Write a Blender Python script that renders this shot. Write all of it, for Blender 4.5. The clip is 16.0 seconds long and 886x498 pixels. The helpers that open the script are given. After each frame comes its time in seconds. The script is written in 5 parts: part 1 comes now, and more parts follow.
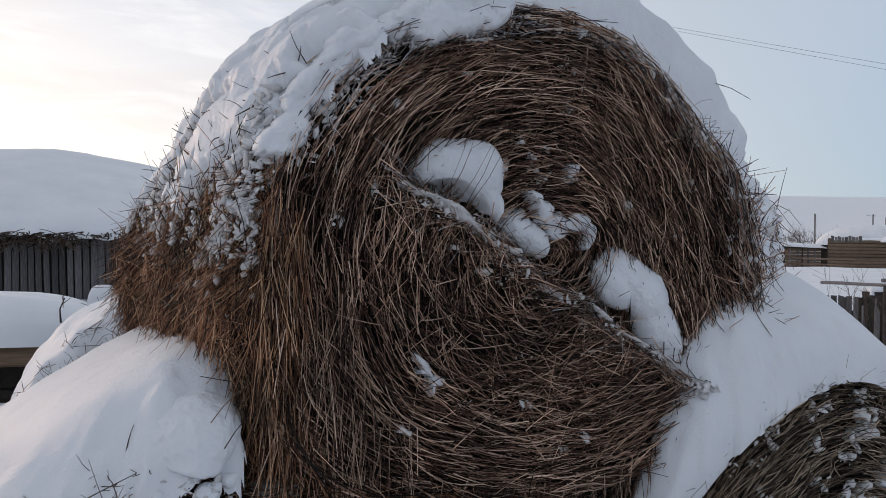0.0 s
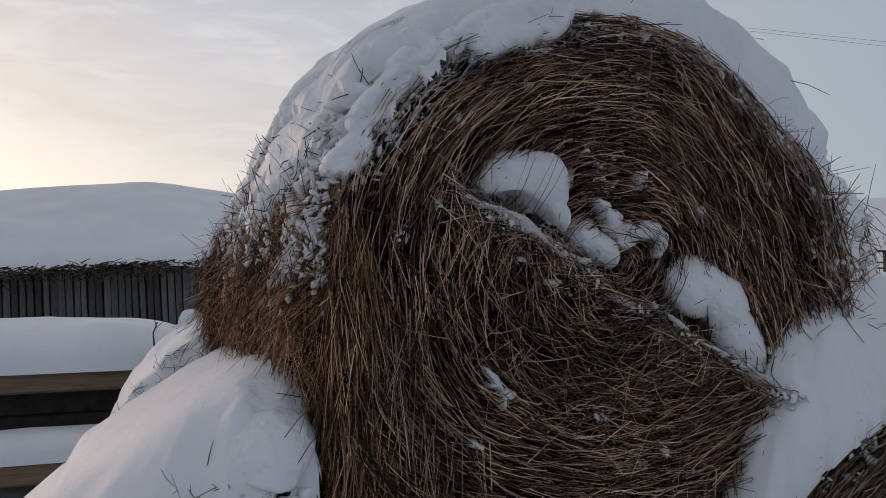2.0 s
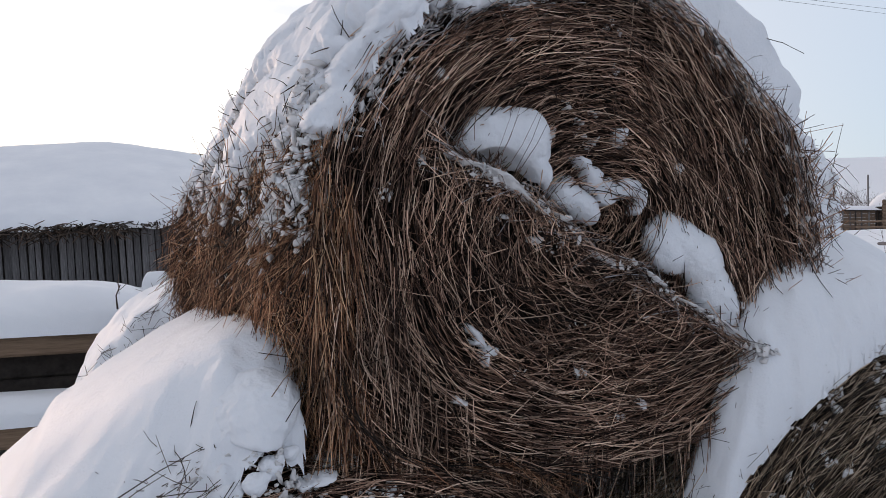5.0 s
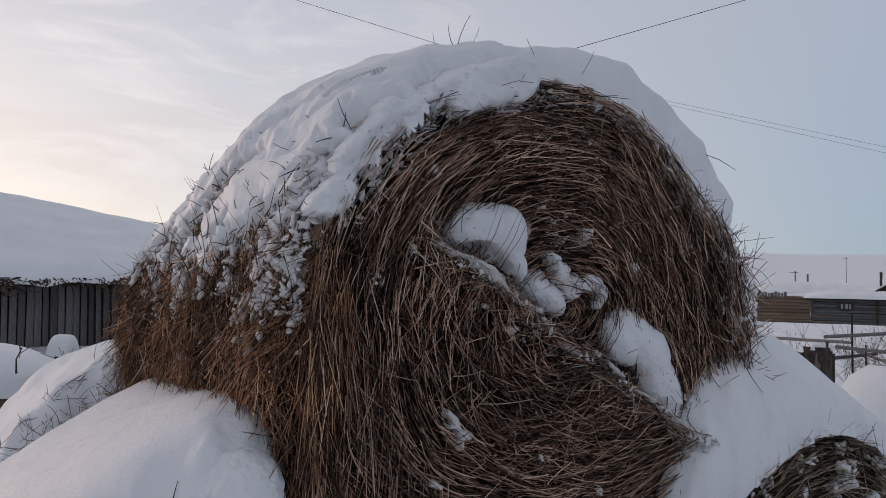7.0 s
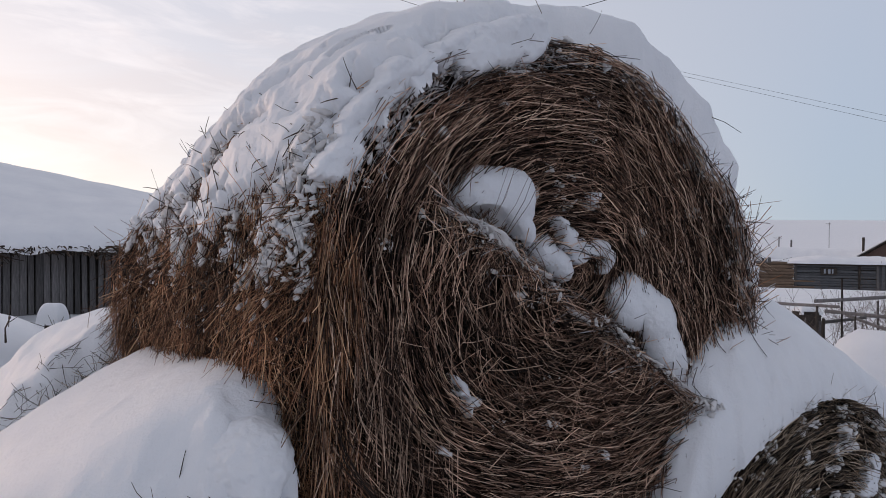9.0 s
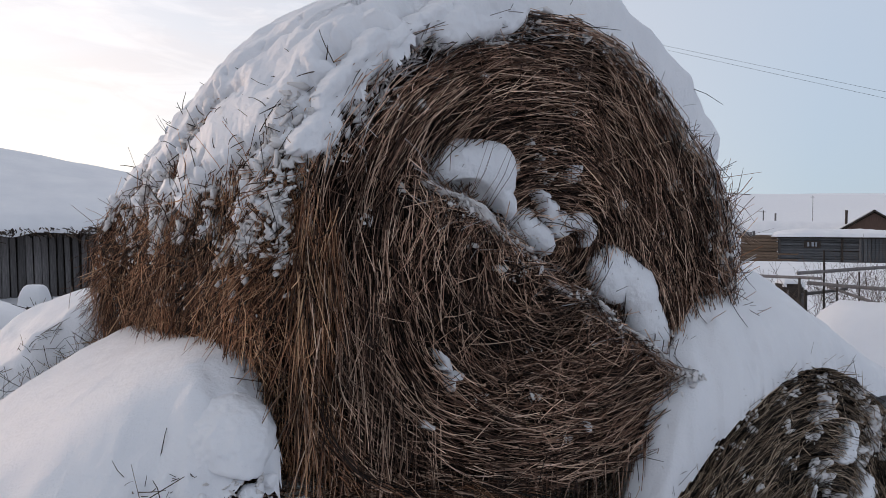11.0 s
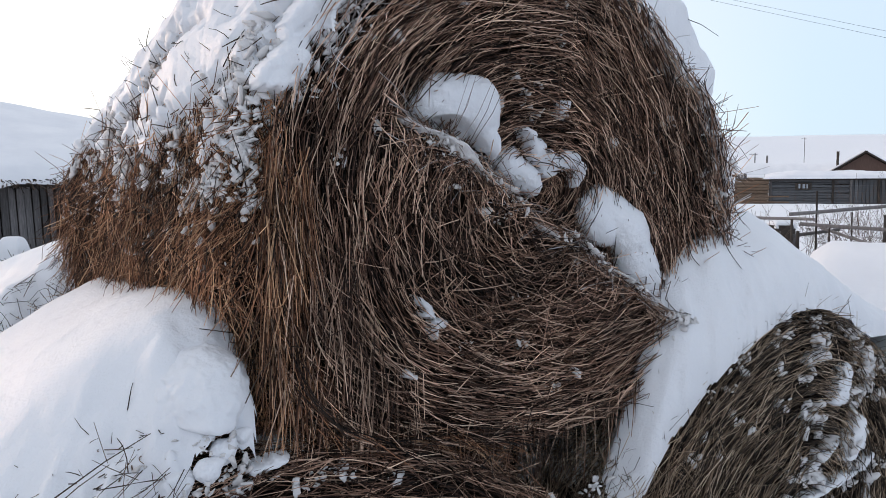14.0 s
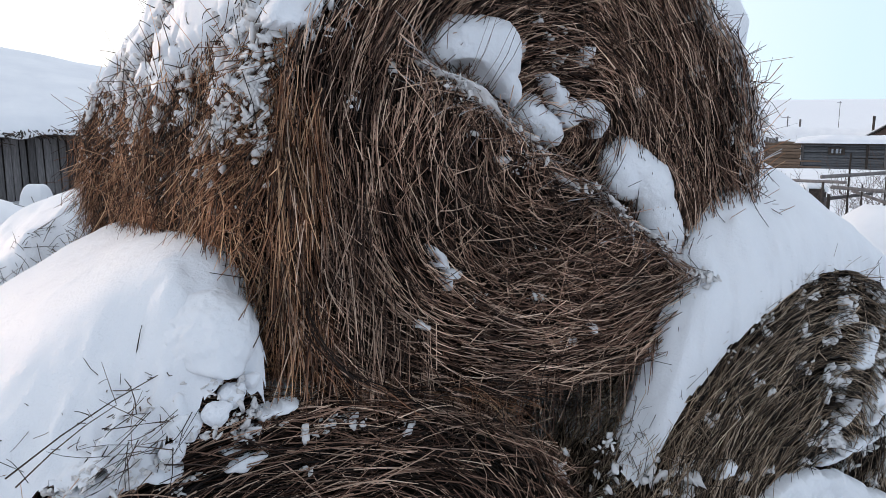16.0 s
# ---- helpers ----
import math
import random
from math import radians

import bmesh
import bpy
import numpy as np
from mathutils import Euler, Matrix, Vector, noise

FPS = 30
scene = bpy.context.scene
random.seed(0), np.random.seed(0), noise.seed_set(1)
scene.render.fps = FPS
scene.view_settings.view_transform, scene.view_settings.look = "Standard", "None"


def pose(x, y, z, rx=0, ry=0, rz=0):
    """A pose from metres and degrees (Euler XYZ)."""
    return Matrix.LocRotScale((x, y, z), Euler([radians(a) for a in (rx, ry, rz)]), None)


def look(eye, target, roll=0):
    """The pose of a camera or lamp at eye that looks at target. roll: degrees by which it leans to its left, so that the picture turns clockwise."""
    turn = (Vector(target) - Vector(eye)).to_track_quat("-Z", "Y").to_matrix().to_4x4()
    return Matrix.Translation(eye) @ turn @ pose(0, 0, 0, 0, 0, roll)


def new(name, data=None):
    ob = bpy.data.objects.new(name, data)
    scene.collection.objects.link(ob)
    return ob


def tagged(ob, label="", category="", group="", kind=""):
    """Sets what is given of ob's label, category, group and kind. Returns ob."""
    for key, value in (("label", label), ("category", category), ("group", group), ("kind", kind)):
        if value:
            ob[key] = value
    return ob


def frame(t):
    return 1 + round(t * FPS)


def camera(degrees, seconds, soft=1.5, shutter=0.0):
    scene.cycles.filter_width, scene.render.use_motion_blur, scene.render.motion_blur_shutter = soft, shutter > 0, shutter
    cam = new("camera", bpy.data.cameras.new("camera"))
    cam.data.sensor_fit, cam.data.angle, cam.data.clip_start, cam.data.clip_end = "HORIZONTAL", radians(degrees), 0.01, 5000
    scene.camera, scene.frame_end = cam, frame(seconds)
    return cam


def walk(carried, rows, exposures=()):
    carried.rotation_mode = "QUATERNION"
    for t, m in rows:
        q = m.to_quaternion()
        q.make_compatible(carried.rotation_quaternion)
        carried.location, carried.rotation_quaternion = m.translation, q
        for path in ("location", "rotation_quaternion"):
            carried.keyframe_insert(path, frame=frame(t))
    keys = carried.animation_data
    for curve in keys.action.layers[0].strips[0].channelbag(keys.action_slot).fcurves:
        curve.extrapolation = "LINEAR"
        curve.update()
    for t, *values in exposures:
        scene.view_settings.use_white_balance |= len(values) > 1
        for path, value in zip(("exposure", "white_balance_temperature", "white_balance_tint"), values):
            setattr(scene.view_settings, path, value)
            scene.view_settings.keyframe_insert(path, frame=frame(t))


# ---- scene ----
cam = camera(61.1, 16.0, soft=0.8)
PATH = [
    (0, (0.119, 0.011, 1.84), (-0.126, 1.996, 1.867), 1.3),
    (0.5, (0.124, 0.026, 1.826), (-0.133, 2.009, 1.804), 1.8),
    (1, (0.123, 0.019, 1.84), (-0.217, 1.989, 1.881), 1.3),
    (1.5, (0.146, 0.005, 1.846), (-0.252, 1.964, 1.918), 0.4),
    (2, (0.157, 0.016, 1.829), (-0.298, 1.962, 1.901), -0.5),
    (2.5, (0.19, 0.03, 1.823), (-0.197, 1.992, 1.799), -3.3),
    (3, (0.172, 0.023, 1.812), (-0.064, 2.007, 1.72), -2.0),
    (3.5, (0.14, 0.003, 1.822), (-0.112, 1.983, 1.702), -0.8),
    (4, (0.118, 0.015, 1.817), (-0.194, 1.988, 1.706), -1.0),
    (4.5, (0.117, 0.033, 1.814), (-0.191, 2.005, 1.684), -1.2),
    (5, (0.096, 0.017, 1.821), (-0.259, 1.985, 1.788), -0.8),
    (5.2, (0.092, 0.012, 1.822), (-0.273, 1.978, 1.83), -0.3),
    (7.3, (-0.153, -0.114, 1.857), (-0.209, 1.878, 2.024), 1.8),
    (7.5, (-0.153, -0.098, 1.857), (-0.203, 1.895, 2.015), 1.6),
    (8, (-0.174, -0.089, 1.855), (-0.206, 1.906, 1.999), 1.7),
    (8.5, (-0.198, -0.073, 1.85), (-0.243, 1.923, 1.965), 1.7),
    (9, (-0.205, -0.063, 1.85), (-0.246, 1.935, 1.928), 1.7),
    (9.2, (-0.207, -0.062, 1.854), (-0.25, 1.937, 1.915), 1.8),
    (11.3, (-0.183, -0.048, 1.834), (-0.176, 1.952, 1.833), 0.8),
    (11.5, (-0.179, -0.033, 1.824), (-0.16, 1.966, 1.755), 0.9),
    (12, (-0.16, -0.001, 1.846), (-0.166, 1.998, 1.787), 1.0),
    (12.5, (-0.166, 0.033, 1.842), (-0.179, 2.033, 1.791), 0.7),
    (13, (-0.156, 0.058, 1.85), (-0.208, 2.058, 1.856), -0.1),
    (13.5, (-0.139, 0.073, 1.83), (-0.203, 2.072, 1.773), -1.1),
    (14, (-0.157, 0.055, 1.828), (-0.139, 2.052, 1.707), 0.2),
    (14.5, (-0.172, 0.044, 1.804), (-0.171, 2.038, 1.653), 1.0),
    (15, (-0.163, 0.1, 1.784), (-0.116, 2.077, 1.481), 2.8),
    (15.5, (-0.156, 0.081, 1.818), (-0.16, 2.07, 1.606), 2.4),
    (16, (-0.135, 0.1, 1.797), (-0.178, 2.086, 1.568), 1.2),
]
EXPO = [(0, 0.15, 6400, 9), (0.5, 0.3, 6400, 9), (1, -0.03, 6400, 9), (1.5, -0.05, 6450, 9), (2, -0.3, 6500, 9.5), (2.5, 0.15, 6500, 9.5), (3, 0.6, 6480, 10.5), (3.5, 0.8, 6480, 11), (4, 0.7, 6480, 11), (4.5, 0.75, 6480, 11), (5, 0.45, 6480, 11), (7.3, -0.12, 6550, 13), (8, -0.05, 6560, 14), (8.5, -0.05, 6560, 14), (9, 0.1, 6560, 14.5), (11.3, 0.3, 6520, 11), (11.5, 0.35, 6520, 11), (12, 0.7, 6520, 10), (12.5, 0.38, 6520, 10), (13, 0.45, 6520, 10), (13.5, 0.4, 6500, 9.5), (14, 0.8, 6460, 9), (14.5, 0.75, 6420, 8), (15, 1.15, 6380, 7.5), (15.5, 1.08, 6350, 7), (16, 0.9, 6340, 7)]
walk(cam, [(t, look(eye, target, roll)) for t, eye, target, roll in PATH],
     exposures=EXPO)

# ---- light ----
SUN_AZ, SUN_EL = -62.0, 5.0          # degrees: azimuth from +y towards +x, height
world = bpy.data.worlds.new("sky")
scene.world = world
world.use_nodes = True
wt = world.node_tree
wn, wl = wt.nodes, wt.links
wn.clear()


def wnode(kind, **kw):
    n = wn.new(kind)
    for k, v in kw.items():
        n.inputs[k].default_value = v
    return n


sky = wn.new("ShaderNodeTexSky")
sky.sky_type = "NISHITA"
sky.sun_disc = False
sky.sun_elevation, sky.sun_rotation = radians(SUN_EL), radians(SUN_AZ)
sky.altitude, sky.air_density, sky.dust_density, sky.ozone_density = 400, 1.0, 1.5, 2.0
coord = wn.new("ShaderNodeTexCoord")
sundir = Vector((math.sin(radians(SUN_AZ)), math.cos(radians(SUN_AZ)), math.sin(radians(SUN_EL)))).normalized()
dot = wn.new("ShaderNodeVectorMath"); dot.operation = "DOT_PRODUCT"
dot.inputs[1].default_value = sundir
wl.new(coord.outputs["Generated"], dot.inputs[0])
near_sun = wn.new("ShaderNodeMapRange")
near_sun.inputs["From Min"].default_value, near_sun.inputs["From Max"].default_value = 0.35, 1.0
wl.new(dot.outputs["Value"], near_sun.inputs["Value"])
round_sun = wn.new("ShaderNodeMapRange")
round_sun.inputs["From Min"].default_value, round_sun.inputs["From Max"].default_value = -1.0, 1.0
wl.new(dot.outputs["Value"], round_sun.inputs["Value"])
sep = wn.new("ShaderNodeSeparateXYZ")
wl.new(coord.outputs["Generated"], sep.inputs[0])
height = wn.new("ShaderNodeMapRange")
height.inputs["From Min"].default_value, height.inputs["From Max"].default_value = 0.0, 0.55
wl.new(sep.outputs["Z"], height.inputs["Value"])
# a high veil of cloud: cool grey away from the sun, cream close to it
veil = wn.new("ShaderNodeValToRGB")
for k, (p_, c_) in enumerate([(0.0, (0.16, 0.212, 0.31)), (0.52, (0.365, 0.45, 0.555)), (0.66, (0.55, 0.56, 0.59)), (0.86, (0.87, 0.81, 0.79)), (1.0, (1.34, 1.11, 0.95))]):
    e_ = veil.color_ramp.elements[k] if k < 2 else veil.color_ramp.elements.new(p_)
    e_.position, e_.color = p_, (*c_, 1)
wl.new(round_sun.outputs[0], veil.inputs[0])
high = wn.new("ShaderNodeMix"); high.data_type = "RGBA"
high.inputs["B"].default_value = (0.47, 0.505, 0.58, 1)
wl.new(height.outputs[0], high.inputs["Factor"])
wl.new(veil.outputs[0], high.inputs["A"])
zenith = wn.new("ShaderNodeMapRange")
zenith.inputs["From Min"].default_value, zenith.inputs["From Max"].default_value = 0.5, 1.0
wl.new(sep.outputs["Z"], zenith.inputs["Value"])
deep = wn.new("ShaderNodeMix"); deep.data_type = "RGBA"
deep.inputs["B"].default_value = (0.465, 0.455, 0.475, 1)
wl.new(zenith.outputs[0], deep.inputs["Factor"])
wl.new(high.outputs["Result"], deep.inputs["A"])
stretch = wn.new("ShaderNodeMapping")
stretch.inputs["Scale"].default_value = (1.6, 1.6, 6.5)
stretch.inputs["Rotation"].default_value = (0.0, 0.35, 0.4)
wl.new(coord.outputs["Generated"], stretch.inputs["Vector"])
wisps = wnode("ShaderNodeTexNoise", Scale=1.7, Detail=6.0, Roughness=0.55, Distortion=0.6)
wl.new(stretch.outputs[0], wisps.inputs["Vector"])
wr = wn.new("ShaderNodeMapRange")
wr.inputs["From Min"].default_value, wr.inputs["From Max"].default_value = 0.46, 0.72
wr.inputs["To Min"].default_value, wr.inputs["To Max"].default_value = 0.0, 0.75
wl.new(wisps.outputs["Fac"], wr.inputs["Value"])
wmul = wn.new("ShaderNodeMath"); wmul.operation = "MULTIPLY"
wl.new(wr.outputs[0], wmul.inputs[0])
wl.new(near_sun.outputs[0], wmul.inputs[1])
cloud = wn.new("ShaderNodeMix"); cloud.data_type = "RGBA"
cloud.inputs["B"].default_value = (0.74, 0.60, 0.54, 1)
wl.new(wmul.outputs[0], cloud.inputs["Factor"])
wl.new(deep.outputs["Result"], cloud.inputs["A"])
fine_wisps = wnode("ShaderNodeTexNoise", Scale=3.4, Detail=7.0, Roughness=0.6, Distortion=0.9)
wl.new(stretch.outputs[0], fine_wisps.inputs["Vector"])
fr_ = wn.new("ShaderNodeMapRange")
fr_.inputs["From Min"].default_value, fr_.inputs["From Max"].default_value = 0.48, 0.70
fr_.inputs["To Min"].default_value, fr_.inputs["To Max"].default_value = 0.0, 0.8
wl.new(fine_wisps.outputs["Fac"], fr_.inputs["Value"])
fmul = wn.new("ShaderNodeMath"); fmul.operation = "MULTIPLY"
wl.new(fr_.outputs[0], fmul.inputs[0])
wl.new(near_sun.outputs[0], fmul.inputs[1])
white = wn.new("ShaderNodeMix"); white.data_type = "RGBA"
white.inputs["B"].default_value = (0.98, 0.91, 0.88, 1)
wl.new(fmul.outputs[0], white.inputs["Factor"])
wl.new(cloud.outputs["Result"], white.inputs["A"])
add = wn.new("ShaderNodeMix"); add.data_type = "RGBA"; add.blend_type = "ADD"
add.inputs["Factor"].default_value = 0.05
wl.new(white.outputs["Result"], add.inputs["A"])
wl.new(sky.outputs[0], add.inputs["B"])
bg = wnode("ShaderNodeBackground", Strength=0.92)
wl.new(add.outputs["Result"], bg.inputs["Color"])
wout = wn.new("ShaderNodeOutputWorld")
wl.new(bg.outputs[0], wout.inputs[0])

sun_data = bpy.data.lights.new("sun", "SUN")
sun_data.energy, sun_data.angle, sun_data.color = 1.9, radians(18), (1.0, 0.70, 0.54)
sun = new("sun", sun_data)
sun.matrix_world = look(sundir * 50, (0, 0, 0))


# ---- materials ----
def material(name, rough=0.8, spec=0.3):
    m = bpy.data.materials.new(name)
    m.use_nodes = True
    b = m.node_tree.nodes["Principled BSDF"]
    b.inputs["Roughness"].default_value = rough
    b.inputs["Specular IOR Level"].default_value = spec
    return m, m.node_tree.nodes, m.node_tree.links, b


def ramp_of(nodes, stops):
    r = nodes.new("ShaderNodeValToRGB")
    while len(r.color_ramp.elements) < len(stops):
        r.color_ramp.elements.new(0.5)
    for e, (p, c) in zip(r.color_ramp.elements, stops):
        e.position, e.color = p, (*c, 1)
    return r


def noise_of(nodes, links, scale, detail=4.0, rough=0.6, where="Object", stretch_by=None):
    tc = nodes.new("ShaderNodeTexCoord")
    n = nodes.new("ShaderNodeTexNoise")
    n.inputs["Scale"].default_value, n.inputs["Detail"].default_value = scale, detail
    n.inputs["Roughness"].default_value = rough
    src = tc.outputs[where]
    if stretch_by:
        mp = nodes.new("ShaderNodeMapping")
        mp.inputs["Scale"].default_value = stretch_by
        links.new(src, mp.inputs["Vector"])
        src = mp.outputs[0]
    links.new(src, n.inputs["Vector"])
    return n


def bump_of(nodes, links, bsdf, source, strength, distance, chain=None):
    b = nodes.new("ShaderNodeBump")
    b.inputs["Strength"].default_value, b.inputs["Distance"].default_value = strength, distance
    links.new(source, b.inputs["Height"])
    if chain:
        links.new(chain.outputs[0], b.inputs["Normal"])
    links.new(b.outputs[0], bsdf.inputs["Normal"])
    return b


def straw_material(name, stops, patch):
    """Dry stems: one colour a stem, and patches of damp and bleached growth over the bale."""
    m, n, l, b = material(name, 0.6, 0.2)
    geo = n.new("ShaderNodeNewGeometry")
    r = ramp_of(n, stops)
    l.new(geo.outputs["Random Per Island"], r.inputs[0])
    big = noise_of(n, l, 4.5, 3.0)
    pr = ramp_of(n, [(0.33, (patch[0],) * 3), (0.68, (patch[1],) * 3)])
    l.new(big.outputs["Fac"], pr.inputs[0])
    fine = noise_of(n, l, 60.0, 3.0)
    fr = ramp_of(n, [(0.3, (0.75, 0.75, 0.75)), (0.7, (1.15, 1.12, 1.1))])
    l.new(fine.outputs["Fac"], fr.inputs[0])
    m1 = n.new("ShaderNodeMix"); m1.data_type = "RGBA"; m1.blend_type = "MULTIPLY"
    m1.inputs["Factor"].default_value = 1
    l.new(r.outputs[0], m1.inputs["A"]); l.new(pr.outputs[0], m1.inputs["B"])
    m2 = n.new("ShaderNodeMix"); m2.data_type = "RGBA"; m2.blend_type = "MULTIPLY"
    m2.inputs["Factor"].default_value = 1
    l.new(m1.outputs["Result"], m2.inputs["A"]); l.new(fr.outputs[0], m2.inputs["B"])
    l.new(m2.outputs["Result"], b.inputs["Base Color"])
    return m


STRAW_FACE = straw_material("straw_weathered", [(0.0, (0.008, 0.0038, 0.0025)), (0.36, (0.064, 0.033, 0.022)), (0.68, (0.315, 0.188, 0.132)), (1.0, (0.84, 0.62, 0.47))], (0.54, 1.28))
# Shade between and beneath the outer stems, put into a near-black colour.
STRAW_BED = straw_material("straw_shaded", [(0.0, (0.002, 0.0012, 0.001)), (0.6, (0.010, 0.006, 0.004)), (1.0, (0.055, 0.031, 0.021))], (0.6, 1.1))
STRAW_SIDE = straw_material("straw_russet", [(0.0, (0.014, 0.006, 0.004)), (0.36, (0.135, 0.060, 0.032)), (0.72, (0.41, 0.208, 0.115)), (1.0, (0.70, 0.46, 0.28))], (0.42, 1.3))
STRAW_GREY = straw_material("straw_greenish", [(0.0, (0.008, 0.006, 0.005)), (0.34, (0.066, 0.045, 0.030)), (0.68, (0.265, 0.19, 0.128)), (1.0, (0.62, 0.50, 0.38))], (0.5, 1.25))
FROST = straw_material("frosted_stem", [(0.0, (0.16, 0.14, 0.13)), (0.5, (0.36, 0.34, 0.34)), (1.0, (0.66, 0.66, 0.68))], (0.6, 1.1))
STEM_DARK = straw_material("stem_dark", [(0.0, (0.02, 0.015, 0.012)), (0.6, (0.06, 0.042, 0.032)), (1.0, (0.16, 0.11, 0.08))], (0.8, 1.1))


def snow_material(name, dark, light):
    m, n, l, b = material(name, 0.55, 0.25)
    tint = noise_of(n, l, 1.3, 4.0)
    r = ramp_of(n, [(0.3, dark), (0.7, light)])
    l.new(tint.outputs["Fac"], r.inputs[0])
    l.new(r.outputs[0], b.inputs["Base Color"])
    soft = noise_of(n, l, 9.0, 5.0, 0.55)
    grain = noise_of(n, l, 95.0, 4.0, 0.7)
    first = bump_of(n, l, b, soft.outputs["Fac"], 0.35, 0.03)
    bump_of(n, l, b, grain.outputs["Fac"], 0.5, 0.008, first)
    return m


SNOW = snow_material("snow", (0.71, 0.725, 0.76), (0.80, 0.81, 0.83))
# Beige snow for scraps and crumbs, darkened for the shade among the stems.
SNOW_DULL = snow_material("dull_snow", (0.56, 0.54, 0.53), (0.76, 0.75, 0.75))


def plain(name, stops, scale, rough=0.85, bump=0.4, stretch_by=None, vary=0.0):
    m, n, l, b = material(name, rough, 0.2)
    t = noise_of(n, l, scale, 6.0, 0.65, "Object", stretch_by)
    r = ramp_of(n, stops)
    l.new(t.outputs["Fac"], r.inputs[0])
    out = r.outputs[0]
    if vary:
        oi = n.new("ShaderNodeObjectInfo")
        vr = ramp_of(n, [(0.0, (1 - vary,) * 3), (1.0, (1 + vary,) * 3)])
        l.new(oi.outputs["Random"], vr.inputs[0])
        mm = n.new("ShaderNodeMix"); mm.data_type = "RGBA"; mm.blend_type = "MULTIPLY"
        mm.inputs["Factor"].default_value = 1
        l.new(out, mm.inputs["A"]); l.new(vr.outputs[0], mm.inputs["B"])
        out = mm.outputs["Result"]
    l.new(out, b.inputs["Base Color"])
    bump_of(n, l, b, t.outputs["Fac"], bump, 0.01)
    return m


# Near-black core colour stands in for deep shade in the gaps between stems.
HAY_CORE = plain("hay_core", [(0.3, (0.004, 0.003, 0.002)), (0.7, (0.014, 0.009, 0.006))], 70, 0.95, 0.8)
WOOD_GREY = plain("weathered_board", [(0.25, (0.06, 0.056, 0.057)), (0.6, (0.155, 0.145, 0.143)), (0.85, (0.27, 0.25, 0.24))], 6, 0.9, 0.5, (9, 9, 0.7), 0.45)
SHED_GREY = plain("grey_shed_board", [(0.25, (0.055, 0.058, 0.063)), (0.6, (0.11, 0.112, 0.118)), (0.85, (0.22, 0.22, 0.225))], 4, 0.9, 0.5, (0.7, 9, 9), 0.3)
WOOD_TAN = plain("old_log", [(0.25, (0.09, 0.063, 0.045)), (0.6, (0.19, 0.135, 0.098)), (0.85, (0.32, 0.25, 0.19))], 5, 0.9, 0.5, (0.7, 9, 9), 0.25)
WOOD_BEAM = plain("sawn_beam", [(0.25, (0.11, 0.075, 0.05)), (0.6, (0.22, 0.15, 0.10)), (0.85, (0.30, 0.21, 0.15))], 5, 0.9, 0.5, (0.8, 12, 12), 0.15)
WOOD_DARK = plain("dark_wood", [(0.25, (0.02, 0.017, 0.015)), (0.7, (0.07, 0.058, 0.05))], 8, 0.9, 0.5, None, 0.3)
GABLE = plain("gable_boards", [(0.3, (0.075, 0.048, 0.040)), (0.7, (0.13, 0.085, 0.070))], 4, 0.9, 0.4, (8, 8, 0.6))
BRUSH = plain("bare_twigs", [(0.3, (0.06, 0.045, 0.038)), (0.7, (0.15, 0.11, 0.09))], 20, 0.9, 0.2)
PANE = plain("window_pane", [(0.3, (0.22, 0.24, 0.27)), (0.7, (0.42, 0.45, 0.50))], 4, 0.25, 0.05)
WIRE = plain("wire", [(0.3, (0.03, 0.03, 0.035)), (0.7, (0.06, 0.06, 0.065))], 3, 0.6, 0.1)


# ---- building helpers ----
def part(name, mesh, mat, parent, label="", kind=""):
    ob = new(name, mesh)
    if mat and not mesh.materials:
        mesh.materials.append(mat)
    ob.parent = parent
    return tagged(ob, label, kind=kind)


def thing(name, label, category, group="", at=(0, 0, 0)):
    ob = new(name)
    ob.location = at
    ob.empty_display_size = 0.1
    return tagged(ob, label, category, group)


def solid(name, mesh, mat, label, category, group="", kind=""):
    if not mesh.materials:
        mesh.materials.append(mat)
    return tagged(new(name, mesh), label, category, group, kind)


def mesh_of(name, verts, quads, smooth=True):
    me = bpy.data.meshes.new(name)
    verts = np.asarray(verts, dtype=np.float32).reshape(-1, 3)
    quads = np.asarray(quads, dtype=np.int32)
    k = quads.shape[1]
    me.vertices.add(len(verts))
    me.vertices.foreach_set("co", verts.ravel())
    me.loops.add(quads.size)
    me.loops.foreach_set("vertex_index", quads.ravel())
    me.polygons.add(len(quads))
    me.polygons.foreach_set("loop_start", np.arange(0, quads.size, k, dtype=np.int32))
    me.polygons.foreach_set("use_smooth", np.full(len(quads), smooth))
    me.update(calc_edges=True)
    me.validate()
    return me


def grid_quads(nu, nv, wrap=False):
    i, j = np.meshgrid(np.arange(nu - 1), np.arange(nv if wrap else nv - 1), indexing="ij")
    a = i * nv + j
    b = i * nv + (j + 1) % nv
    return np.stack([a, a + nv, b + nv, b], -1).reshape(-1, 4)


def vnoise(p, seed=0):
    """Smooth value noise in [-1, 1] at the points p (n, 3)."""
    p = np.asarray(p, dtype=np.float64)
    f = np.floor(p)
    i = f.astype(np.int64)
    d = p - f
    d = d * d * (3 - 2 * d)
    out = np.zeros(p.shape[:-1])
    for cx in (0, 1):
        for cy in (0, 1):
            for cz in (0, 1):
                h = (i[..., 0] + cx) * 374761393 + (i[..., 1] + cy) * 668265263 + (i[..., 2] + cz) * 2147483647 + seed * 974634777
                h = (h ^ (h >> 13)) * 1274126177
                h = ((h ^ (h >> 16)) & 0xFFFF) / 32767.5 - 1
                w = (d[..., 0] if cx else 1 - d[..., 0]) * (d[..., 1] if cy else 1 - d[..., 1]) * (d[..., 2] if cz else 1 - d[..., 2])
                out += h * w
    return out


